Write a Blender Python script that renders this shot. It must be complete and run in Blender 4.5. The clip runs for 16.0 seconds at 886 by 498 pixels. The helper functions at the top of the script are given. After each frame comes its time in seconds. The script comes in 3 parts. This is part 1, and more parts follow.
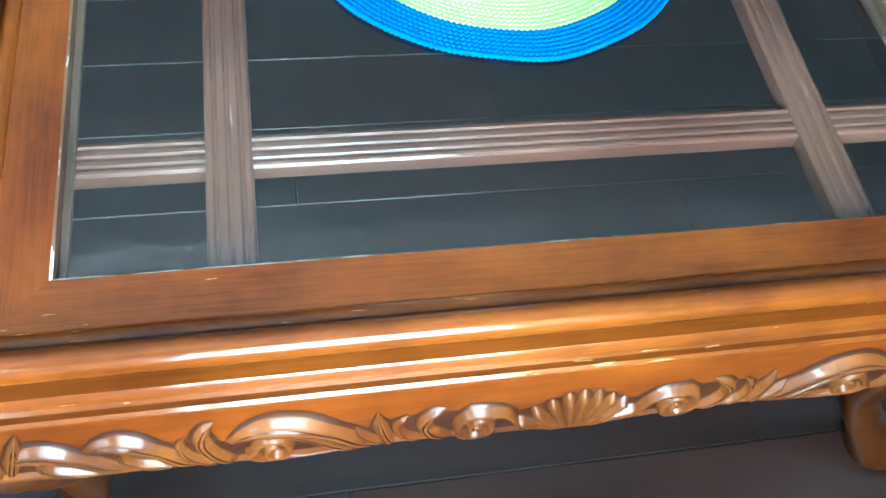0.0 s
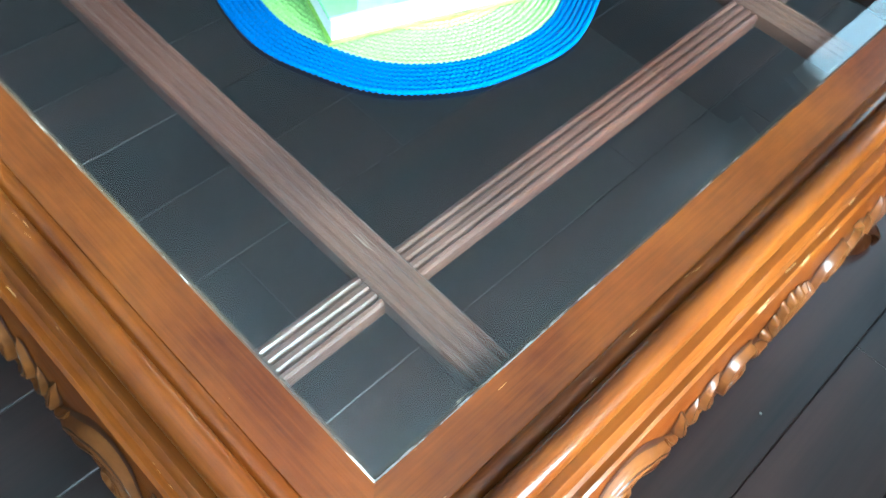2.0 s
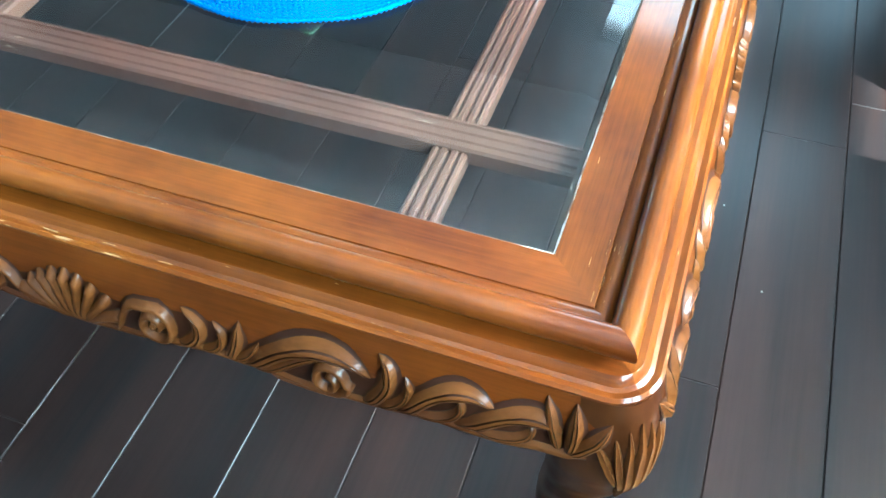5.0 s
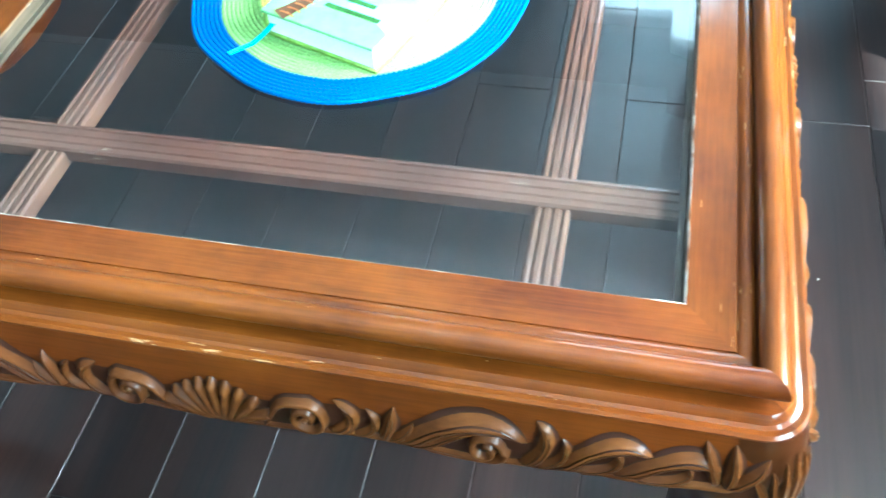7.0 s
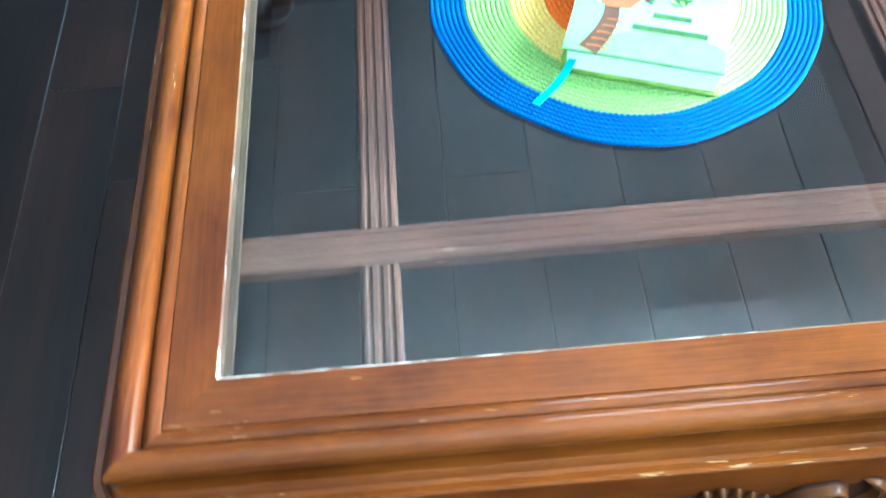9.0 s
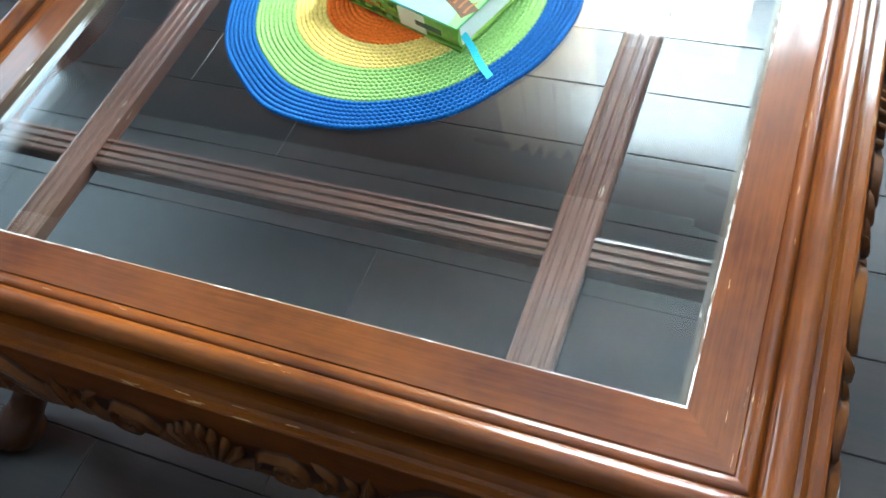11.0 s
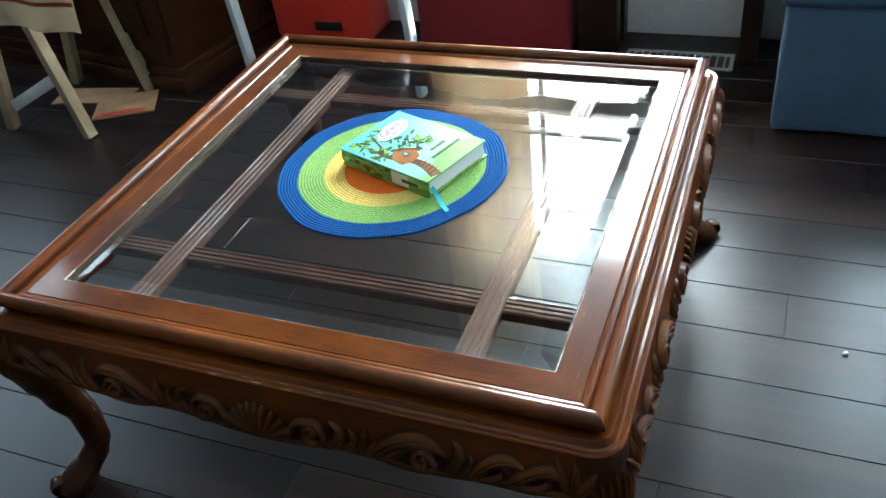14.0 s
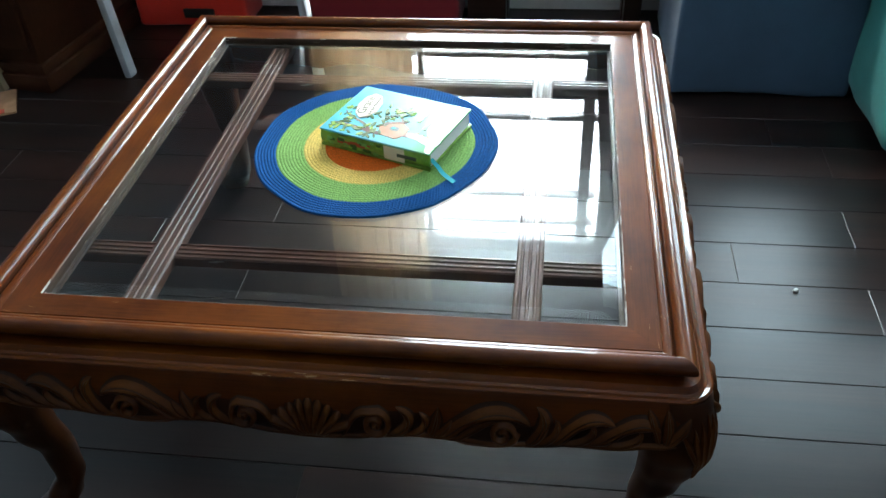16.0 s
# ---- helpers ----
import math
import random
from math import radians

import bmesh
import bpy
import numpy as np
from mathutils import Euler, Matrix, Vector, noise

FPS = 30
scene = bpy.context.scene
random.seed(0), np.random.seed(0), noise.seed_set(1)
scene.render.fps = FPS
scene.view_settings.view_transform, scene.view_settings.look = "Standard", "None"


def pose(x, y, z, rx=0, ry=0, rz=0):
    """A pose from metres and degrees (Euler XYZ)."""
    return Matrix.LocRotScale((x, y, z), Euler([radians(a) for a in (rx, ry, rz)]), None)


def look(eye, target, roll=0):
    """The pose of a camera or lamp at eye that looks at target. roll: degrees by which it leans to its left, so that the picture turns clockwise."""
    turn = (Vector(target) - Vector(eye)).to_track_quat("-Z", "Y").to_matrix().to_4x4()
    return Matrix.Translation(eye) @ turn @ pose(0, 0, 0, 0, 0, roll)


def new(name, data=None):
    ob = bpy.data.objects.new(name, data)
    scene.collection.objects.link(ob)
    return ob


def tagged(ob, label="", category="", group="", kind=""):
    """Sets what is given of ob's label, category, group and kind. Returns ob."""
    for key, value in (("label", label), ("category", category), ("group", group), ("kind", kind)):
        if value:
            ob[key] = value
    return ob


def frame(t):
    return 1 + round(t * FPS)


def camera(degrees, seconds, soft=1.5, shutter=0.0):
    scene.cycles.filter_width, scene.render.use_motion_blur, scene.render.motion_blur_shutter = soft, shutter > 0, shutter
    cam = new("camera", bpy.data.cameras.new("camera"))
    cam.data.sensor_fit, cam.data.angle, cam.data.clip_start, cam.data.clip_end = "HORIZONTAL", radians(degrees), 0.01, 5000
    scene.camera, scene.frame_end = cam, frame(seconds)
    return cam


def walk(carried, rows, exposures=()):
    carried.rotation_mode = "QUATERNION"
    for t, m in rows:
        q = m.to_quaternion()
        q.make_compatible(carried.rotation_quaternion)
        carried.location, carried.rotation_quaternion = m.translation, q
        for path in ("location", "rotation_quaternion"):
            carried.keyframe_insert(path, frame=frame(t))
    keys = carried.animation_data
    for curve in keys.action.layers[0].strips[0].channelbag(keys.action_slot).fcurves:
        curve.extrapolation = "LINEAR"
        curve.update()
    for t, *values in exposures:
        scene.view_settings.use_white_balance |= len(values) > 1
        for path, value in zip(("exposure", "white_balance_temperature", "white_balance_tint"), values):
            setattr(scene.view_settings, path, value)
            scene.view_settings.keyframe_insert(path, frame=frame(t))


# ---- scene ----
cam = camera(54.6, 16.0, 1.5, 0.35)
PATH = [
    (0, (0.214, 0.688, 0.97), (-0.136, -0.272, -0.749), 13.0),
    (0.5, (0.265, 0.639, 0.941), (-0.17, -0.317, -0.761), 14.8),
    (1, (0.338, 0.549, 0.94), (-0.205, -0.284, -0.795), 17.9),
    (1.5, (0.464, 0.518, 0.929), (-0.342, -0.256, -0.729), 16.3),
    (2, (0.519, 0.505, 0.942), (-0.406, -0.19, -0.69), 10.1),
    (2.5, (0.535, 0.501, 0.929), (-0.478, -0.167, -0.661), 4.9),
    (3, (0.525, 0.474, 0.917), (-0.521, -0.19, -0.653), 1.5),
    (3.5, (0.584, 0.497, 0.908), (-0.431, -0.143, -0.692), -0.8),
    (3.7, (0.636, 0.506, 0.892), (-0.406, -0.119, -0.696), -1.7),
    (5.8, (0.802, 0.379, 0.941), (-0.486, 0.088, -0.561), -0.8),
    (6, (0.795, 0.369, 0.954), (-0.499, 0.114, -0.55), -1.6),
    (6.5, (0.808, 0.348, 0.985), (-0.468, 0.084, -0.532), -3.6),
    (7, (0.796, 0.31, 0.982), (-0.412, -0.053, -0.57), -5.9),
    (7.5, (0.715, 0.24, 0.985), (-0.387, -0.192, -0.627), -10.3),
    (8, (0.68, 0.174, 0.983), (-0.361, -0.284, -0.662), -13.6),
    (8.5, (0.682, -0.043, 1.016), (-0.323, -0.292, -0.694), -9.1),
    (9, (0.656, -0.187, 1.026), (-0.395, -0.212, -0.675), -6.2),
    (9.2, (0.666, -0.264, 0.975), (-0.485, -0.137, -0.656), -4.0),
    (11.3, (0.379, -0.701, 1.007), (-0.173, 0.371, -0.588), -14.6),
    (11.5, (0.384, -0.744, 1.018), (-0.118, 0.395, -0.547), -13.0),
    (12, (0.412, -0.858, 1.079), (0.025, 0.382, -0.442), -8.7),
    (12.5, (0.466, -0.921, 1.145), (0.034, 0.371, -0.318), -7.1),
    (13, (0.548, -1.003, 1.18), (-0.044, 0.398, -0.118), -8.5),
    (13.5, (0.597, -1.058, 1.19), (-0.086, 0.389, -0.01), -8.5),
    (14, (0.582, -1.079, 1.181), (-0.093, 0.353, -0.042), -7.8),
    (14.5, (0.475, -1.094, 1.181), (-0.112, 0.364, -0.056), -7.5),
    (15, (0.349, -1.116, 1.167), (-0.037, 0.395, -0.086), -6.7),
    (15.5, (0.275, -1.128, 1.163), (0.044, 0.406, -0.099), -4.1),
    (16, (0.282, -1.141, 1.154), (0.036, 0.388, -0.112), -3.1),
]
EXPOSURES = ((0.0, 3.31, 5280, -3), (2.5, 3.5, 5280, -3), (3.7, 3.65, 5280, -3), (5.8, 4.09, 5280, -3), (9.2, 3.87, 5280, 2), (11.3, 3.34, 6100, 8), (12.5, 3.02, 6150, 8), (13.5, 2.86, 6150, 8), (14.5, 2.8, 6150, 9), (15.0, 2.54, 6200, 9), (16.0, 2.38, 6200, 9))
walk(cam, [(t, look(eye, target, roll)) for t, eye, target, roll in PATH], EXPOSURES)

# ---- world, lights ----
world = bpy.data.worlds.new("world")
scene.world = world
world.use_nodes = True
wn = world.node_tree.nodes
sky = wn.new("ShaderNodeTexSky")
sky.sky_type, sky.sun_disc, sky.sun_elevation, sky.sun_rotation = "NISHITA", False, radians(44), radians(21)
world.node_tree.links.new(sky.outputs[0], wn["Background"].inputs[0])
wn["Background"].inputs[1].default_value = 0.05


def area(name, m, w, h, watts, color):
    data = bpy.data.lights.new(name, "AREA")
    data.shape, data.size, data.size_y, data.energy, data.color = "RECTANGLE", w, h, watts, color
    ob = new(name, data)
    ob.matrix_world = m
    return ob


N_WALL, W_WALL, S_WALL, E_WALL, CEIL = 1.49, -2.6, -4.4, 2.5, 2.7
# daylight standing just outside the two windows
area("window_daylight", pose(-0.01, N_WALL + 0.30, 1.27, -90, 0, 0), 1.25, 1.42, 58, (0.90, 0.96, 1.0))
area("window_daylight", pose(1.42, N_WALL + 0.30, 1.42, -90, 0, 0), 1.25, 1.4, 22, (0.76, 0.91, 1.0))
area("window_daylight", pose(W_WALL - 0.32, 0.75, 1.70, 0, -90, 0), 1.6, 1.5, 7, (0.78, 0.92, 1.0))


# sunlight that slips under the added slab and over the sill of the north window
sun_data = bpy.data.lights.new("sun", "SUN")
sun_data.energy, sun_data.angle, sun_data.color = 5.0, radians(0.5), (1.0, 0.93, 0.84)
sun = new("sun", sun_data)
sun.matrix_world = look((0.48, 1.0, 1.02), (0, 0, 0))

# ---- materials ----
def material(name, rough=0.5, metal=0.0, coat=0.0):
    m = bpy.data.materials.new(name)
    m.use_nodes = True
    nt = m.node_tree
    b = nt.nodes["Principled BSDF"]
    b.inputs["Roughness"].default_value, b.inputs["Metallic"].default_value = rough, metal
    b.inputs["Coat Weight"].default_value, b.inputs["Coat Roughness"].default_value = coat, 0.09
    return m, nt, b


def node(nt, kind, **kw):
    n = nt.nodes.new(kind)
    for k, v in kw.items():
        n.inputs[k].default_value = v
    return n


def coords(nt, scale, obj=True):
    tc = nt.nodes.new("ShaderNodeTexCoord")
    mp = node(nt, "ShaderNodeMapping", Scale=scale)
    nt.links.new(tc.outputs["Object" if obj else "Generated"], mp.inputs[0])
    return mp.outputs[0]


def ramp(nt, fac, stops):
    r = nt.nodes.new("ShaderNodeValToRGB")
    e = r.color_ramp.elements
    e[0].position, e[0].color = stops[0][0], (*stops[0][1], 1)
    e[1].position, e[1].color = stops[-1][0], (*stops[-1][1], 1)
    for p, c in stops[1:-1]:
        e.new(p).color = (*c, 1)
    nt.links.new(fac, r.inputs[0])
    return r.outputs[0]


def mix(nt, fac, a, b, mode="MIX"):
    n = nt.nodes.new("ShaderNodeMix")
    n.data_type, n.blend_type = "RGBA", mode
    for v, i in ((fac, 0), (a, 6), (b, 7)):
        if hasattr(v, "is_linked"):
            nt.links.new(v, n.inputs[i])
        else:
            n.inputs[i].default_value = v if i == 0 else (*v, 1)
    return n.outputs[2]


def bump(nt, b, height, strength, dist=0.002):
    n = node(nt, "ShaderNodeBump", Strength=strength, Distance=dist)
    nt.links.new(height, n.inputs["Height"])
    nt.links.new(n.outputs[0], b.inputs["Normal"])


def noisy(nt, vec, scale, detail=4.0, rough=0.6):
    n = node(nt, "ShaderNodeTexNoise", Scale=scale, Detail=detail, Roughness=rough)
    nt.links.new(vec, n.inputs["Vector"])
    return n.outputs[0]


def wood(name, dark, mid, light, rough=0.32, coat=0.5, spec=0.25, grain=(6, 90, 90), chips=0.0, chip_color=(0.62, 0.42, 0.22), relief=0.12):
    m, nt, b = material(name, rough, 0, coat)
    b.inputs["Specular IOR Level"].default_value = spec
    g = noisy(nt, coords(nt, grain), 1.0, 5, 0.65)
    blot = noisy(nt, coords(nt, (6, 9, 9)), 1.0, 4)
    c = ramp(nt, g, ((0.30, dark), (0.5, mid), (0.72, light)))
    c = mix(nt, 0.68, c, ramp(nt, blot, ((0.3, dark), (0.65, light))))
    tint = noisy(nt, coords(nt, (2.2, 3.5, 3.5)), 1.0, 3, 0.55)
    c = mix(nt, 1.0, c, ramp(nt, tint, ((0.32, (0.80, 0.62, 0.55)), (0.5, (1.0, 1.0, 1.0)), (0.68, (1.12, 1.22, 1.05)))), "MULTIPLY")
    if chips:
        s = noisy(nt, coords(nt, (24, 300, 300)), 1.0, 3, 0.7)
        spots = noisy(nt, coords(nt, (7, 30, 30)), 1.0, 3)
        prod = nt.nodes.new("ShaderNodeMath")
        prod.operation = "MULTIPLY"
        nt.links.new(s, prod.inputs[0]), nt.links.new(spots, prod.inputs[1])
        k = ramp(nt, prod.outputs[0], ((chips, (0, 0, 0)), (chips + 0.015, (1, 1, 1))))
        c = mix(nt, k, c, chip_color)
        rr = ramp(nt, k, ((0, (rough,) * 3), (1, (0.7,) * 3)))
        nt.links.new(rr, b.inputs["Roughness"])
    nt.links.new(c, b.inputs["Base Color"])
    bump(nt, b, g, relief, 0.001)
    return m


def plain(name, color, rough=0.5, metal=0.0, vary=0.15, scale=40, strength=0.15, coat=0.0):
    m, nt, b = material(name, rough, metal, coat)
    n = noisy(nt, coords(nt, (scale,) * 3), 1.0, 4)
    lo, hi = [tuple(min(1, v * k) for v in color) for k in (1 - vary, 1 + vary)]
    nt.links.new(ramp(nt, n, ((0.3, lo), (0.7, hi))), b.inputs["Base Color"])
    bump(nt, b, n, strength, 0.001)
    return m


def fabric(name, color, weave=900, rough=0.85, vary=0.2, relief=0.4):
    m, nt, b = material(name, rough)
    big = noisy(nt, coords(nt, (6, 6, 6)), 1.0, 3)
    fine = noisy(nt, coords(nt, (weave,) * 3), 1.0, 2)
    lo, hi = [tuple(min(1, v * k) for v in color) for k in (1 - vary, 1 + vary)]
    c = mix(nt, 0.5, ramp(nt, big, ((0.3, lo), (0.7, hi))), ramp(nt, fine, ((0.3, lo), (0.7, hi))))
    nt.links.new(c, b.inputs["Base Color"])
    b.inputs["Sheen Weight"].default_value = 0.2
    bump(nt, b, fine, relief, 0.001)
    return m


M_TOP = wood("honey_varnished_wood", (0.030, 0.0052, 0.0011), (0.098, 0.0210, 0.0026), (0.165, 0.0440, 0.0048), 0.36, 0.60, 0.07, grain=(14, 420, 420), chips=0.405, chip_color=(0.38, 0.22, 0.095), relief=0.12)
M_APRON = wood("honey_varnished_apron", (0.026, 0.0043, 0.0009), (0.086, 0.0162, 0.0021), (0.142, 0.0350, 0.0038), 0.36, 0.60, 0.07, grain=(9, 400, 400), chips=0.47, chip_color=(0.36, 0.20, 0.085))
M_BAR = wood("dull_brown_wood", (0.037, 0.0165, 0.011), (0.088, 0.0405, 0.0275), (0.134, 0.066, 0.046), 0.36, 0.3, 0.15, grain=(5, 200, 200), chips=0.43, chip_color=(0.5, 0.42, 0.34))
M_LEDGE = wood("worn_dark_ledge", (0.035, 0.022, 0.015), (0.07, 0.045, 0.03), (0.11, 0.075, 0.05), 0.5, 0.1, chips=0.36, chip_color=(0.45, 0.37, 0.28))
M_WORN = wood("worn_pale_edge", (0.05, 0.025, 0.012), (0.11, 0.06, 0.03), (0.2, 0.12, 0.07), 0.5, 0.2, chips=0.285, chip_color=(0.55, 0.52, 0.44))
M_CARVE = wood("antique_gold_brown_carving", (0.030, 0.0070, 0.0018), (0.080, 0.0215, 0.0040), (0.148, 0.0500, 0.0095), 0.44, 0.22, 0.12, grain=(40, 120, 120))
# dark brown for leaf feet, their grooves and the ground between leaves
M_RECESS = wood("dark_brown_recess", (0.012, 0.0036, 0.0014), (0.024, 0.0072, 0.0028), (0.042, 0.0130, 0.0050), 0.42, 0.25, 0.15)
# darker brown: shade inside the bead's groove, put into the wood colour
M_GROOVE = wood("brown_shaded_groove", (0.014, 0.004, 0.001), (0.036, 0.0095, 0.002), (0.062, 0.018, 0.003), 0.45, 0.25, 0.1)
M_LEG = wood("dark_glazed_leg_wood", (0.016, 0.004, 0.0014), (0.038, 0.0102, 0.0025), (0.066, 0.021, 0.005), 0.30, 0.5, 0.08, grain=(60, 60, 9))


def glass_material():
    m = bpy.data.materials.new("clear_glass")
    m.use_nodes = True
    nt = m.node_tree
    nt.nodes.remove(nt.nodes["Principled BSDF"])
    t = node(nt, "ShaderNodeBsdfTransparent", Color=(0.93, 0.97, 0.965, 1))
    g = node(nt, "ShaderNodeBsdfGlossy", Roughness=0.01)
    f = node(nt, "ShaderNodeLayerWeight", Blend=0.5)
    p = nt.nodes.new("ShaderNodeMath")
    p.operation, p.inputs[1].default_value = "POWER", 5.0
    q = nt.nodes.new("ShaderNodeMath")
    q.operation, q.inputs[1].default_value, q.inputs[2].default_value = "MULTIPLY_ADD", 0.93, 0.068
    s = nt.nodes.new("ShaderNodeMixShader")
    nt.links.new(f.outputs["Facing"], p.inputs[0]), nt.links.new(p.outputs[0], q.inputs[0]), nt.links.new(q.outputs[0], s.inputs[0])
    nt.links.new(t.outputs[0], s.inputs[1]), nt.links.new(g.outputs[0], s.inputs[2])
    nt.links.new(s.outputs[0], nt.nodes["Material Output"].inputs[0])
    return m


M_GLASS = glass_material()
M_UNDER = bpy.data.materials.new("clear_glass_underside")
M_UNDER.use_nodes = True
un = M_UNDER.node_tree
un.nodes.remove(un.nodes["Principled BSDF"])
un.links.new(node(un, "ShaderNodeBsdfTransparent", Color=(0.97, 0.985, 0.98, 1)).outputs[0], un.nodes["Material Output"].inputs[0])


def floor_material():
    m, nt, b = material("dark_wenge_laminate", 0.28, 0, 0.0)
    b.inputs["Specular IOR Level"].default_value = 0.34
    info = nt.nodes.new("ShaderNodeObjectInfo")
    tc = nt.nodes.new("ShaderNodeTexCoord")
    geo = nt.nodes.new("ShaderNodeNewGeometry")
    off = node(nt, "ShaderNodeCombineXYZ")
    mul = nt.nodes.new("ShaderNodeMath")
    mul.operation, mul.inputs[1].default_value = "MULTIPLY", 37.0
    nt.links.new(info.outputs["Random"], mul.inputs[0]), nt.links.new(mul.outputs[0], off.inputs[2])
    add = nt.nodes.new("ShaderNodeVectorMath")
    nt.links.new(geo.outputs["Position"], add.inputs[0]), nt.links.new(off.outputs[0], add.inputs[1])

    def streak(sx, sy):
        mp = node(nt, "ShaderNodeMapping", Scale=(sx, sy, 1))
        nt.links.new(add.outputs[0], mp.inputs[0])
        return noisy(nt, mp.outputs[0], 1.0, 5, 0.6)

    wide, fine = streak(0.9, 16), streak(5, 170)
    c = ramp(nt, wide, ((0.32, (0.0045, 0.0065, 0.008)), (0.48, (0.0135, 0.0070, 0.006)), (0.68, (0.033, 0.0150, 0.0118))))
    c = mix(nt, 0.4, c, ramp(nt, fine, ((0.3, (0.005, 0.004, 0.0035)), (0.7, (0.022, 0.0145, 0.0118)))))
    tone = ramp(nt, info.outputs["Random"], ((0, (0.75, 0.8, 0.85)), (1, (1.2, 1.08, 1.0))))
    nt.links.new(mix(nt, 1.0, c, tone, "MULTIPLY"), b.inputs["Base Color"])
    nt.links.new(ramp(nt, wide, ((0.3, (0.29,) * 3), (0.7, (0.33,) * 3))), b.inputs["Roughness"])
    bump(nt, b, fine, 0.02, 0.0005)
    return m


M_FLOOR = floor_material()
M_SUB = plain("dark_joint", (0.012, 0.01, 0.009), 0.7)
# wall colour set dark to hold down light bounced round the room
M_WALL = plain("dark_grey_wall_paint", (0.20, 0.215, 0.23), 0.75, vary=0.05, scale=6)
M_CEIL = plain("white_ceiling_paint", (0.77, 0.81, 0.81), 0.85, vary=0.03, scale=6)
M_WHITE = plain("white_gloss_paint", (0.74, 0.74, 0.72), 0.35, vary=0.05)
M_CURTAIN = fabric("beige_curtain_cloth", (0.72, 0.60, 0.42), 500)
cn = M_CURTAIN.node_tree
tl = node(cn, "ShaderNodeBsdfTranslucent", Color=(0.74, 0.62, 0.44, 1))
cm = node(cn, "ShaderNodeMixShader", Fac=0.45)
cn.links.new(cn.nodes["Principled BSDF"].outputs[0], cm.inputs[1]), cn.links.new(tl.outputs[0], cm.inputs[2])
cn.links.new(cm.outputs[0], cn.nodes["Material Output"].inputs[0])
M_BLUE = fabric("slate_blue_cover_cloth", (0.060, 0.115, 0.195), 700, 0.8)
M_TEAL = fabric("teal_velvet", (0.03, 0.26, 0.23), 400, 0.75, 0.3)
M_RED = fabric("bright_red_cloth", (0.92, 0.035, 0.014), 500, 0.6)
M_MAROON = fabric("maroon_cloth", (0.28, 0.012, 0.02), 500, 0.6)
M_CAB = wood("reddish_dark_cabinet_wood", (0.019, 0.006, 0.003), (0.037, 0.012, 0.006), (0.062, 0.022, 0.011), 0.4, 0.15, 0.15, grain=(60, 60, 7))
M_DARKWOOD = wood("near_black_wood", (0.012, 0.007, 0.005), (0.025, 0.013, 0.009), (0.04, 0.02, 0.013), 0.35, 0.3)
M_METAL = plain("pale_grey_enamelled_metal", (0.55, 0.62, 0.66), 0.35, 0.0, 0.05)
M_PALEWOOD = wood("pale_beech_wood", (0.30, 0.23, 0.13), (0.42, 0.33, 0.20), (0.5, 0.41, 0.27), 0.5, 0.1, grain=(80, 80, 8))
M_CLOTH = fabric("cream_linen", (0.62, 0.55, 0.40), 600)
M_STRIPE = fabric("dull_red_thread", (0.4, 0.06, 0.03), 600)
M_CARD = plain("brown_cardboard", (0.36, 0.20, 0.10), 0.8, vary=0.2, scale=20)
M_GRILLE = plain("cream_enamel_grille", (0.36, 0.36, 0.32), 0.45)
M_BLACK = plain("black_shadow_gap", (0.01, 0.01, 0.01), 0.6)


# ---- mesh helpers ----
def finish(name, bm, mats, smooth=True, angle=40):
    me = bpy.data.meshes.new(name)
    bmesh.ops.recalc_face_normals(bm, faces=bm.faces)
    for f in bm.faces:
        f.smooth = smooth
    if smooth:
        for e in bm.edges:
            e.smooth = len(e.link_faces) == 2 and e.calc_face_angle(0) < radians(angle)
    bm.to_mesh(me)
    bm.free()
    for m in mats if isinstance(mats, (list, tuple)) else [mats]:
        me.materials.append(m)
    return me


def part(name, bm, mat, parent=None, label="", smooth=True, angle=40):
    ob = new(name, finish(name, bm, mat, smooth, angle))
    ob.parent = parent
    return tagged(ob, label)


def empty(name, m=None):
    ob = new(name)
    if m is not None:
        ob.matrix_world = m
    return ob


def box(bm, c, s, bev=0.0, m=None):
    g = bmesh.ops.create_cube(bm, size=1.0)["verts"]
    for v in g:
        v.co = Vector((v.co.x * s[0] + c[0], v.co.y * s[1] + c[1], v.co.z * s[2] + c[2]))
    if bev:
        es = list({e for v in g for e in v.link_edges})
        g = bmesh.ops.bevel(bm, geom=es, offset=bev, segments=2, profile=0.6, affect="EDGES")["verts"]
        g = [v for v in g]
    if m is not None:
        bmesh.ops.transform(bm, matrix=m, verts=g)
    return bm


def boxed(c, s, bev=0.0, m=None):
    return box(bmesh.new(), c, s, bev, m)


def bar_between(a, b, w, h, bev=0.0):
    a, b = Vector(a), Vector(b)
    bm = bmesh.new()
    box(bm, (0, 0, 0), (w, h, (b - a).length), bev)
    bmesh.ops.transform(bm, matrix=Matrix.Translation((a + b) / 2) @ (b - a).to_track_quat("Z", "Y").to_matrix().to_4x4(), verts=bm.verts)
    return bm


def lofted(rings, closed=True, caps=True, mat_of=None):
    """Skin over a list of equal rings of points."""
    bm = bmesh.new()
    vs = [[bm.verts.new(p) for p in r] for r in rings]
    n = len(rings[0])
    for a, b in zip(vs, vs[1:]):
        for i in range(n if closed else n - 1):
            f = bm.faces.new((a[i], a[(i + 1) % n], b[(i + 1) % n], b[i]))
            if mat_of:
                f.material_index = mat_of(i)
    if caps:
        bm.faces.new(vs[0]), bm.faces.new(vs[-1])
    return bm


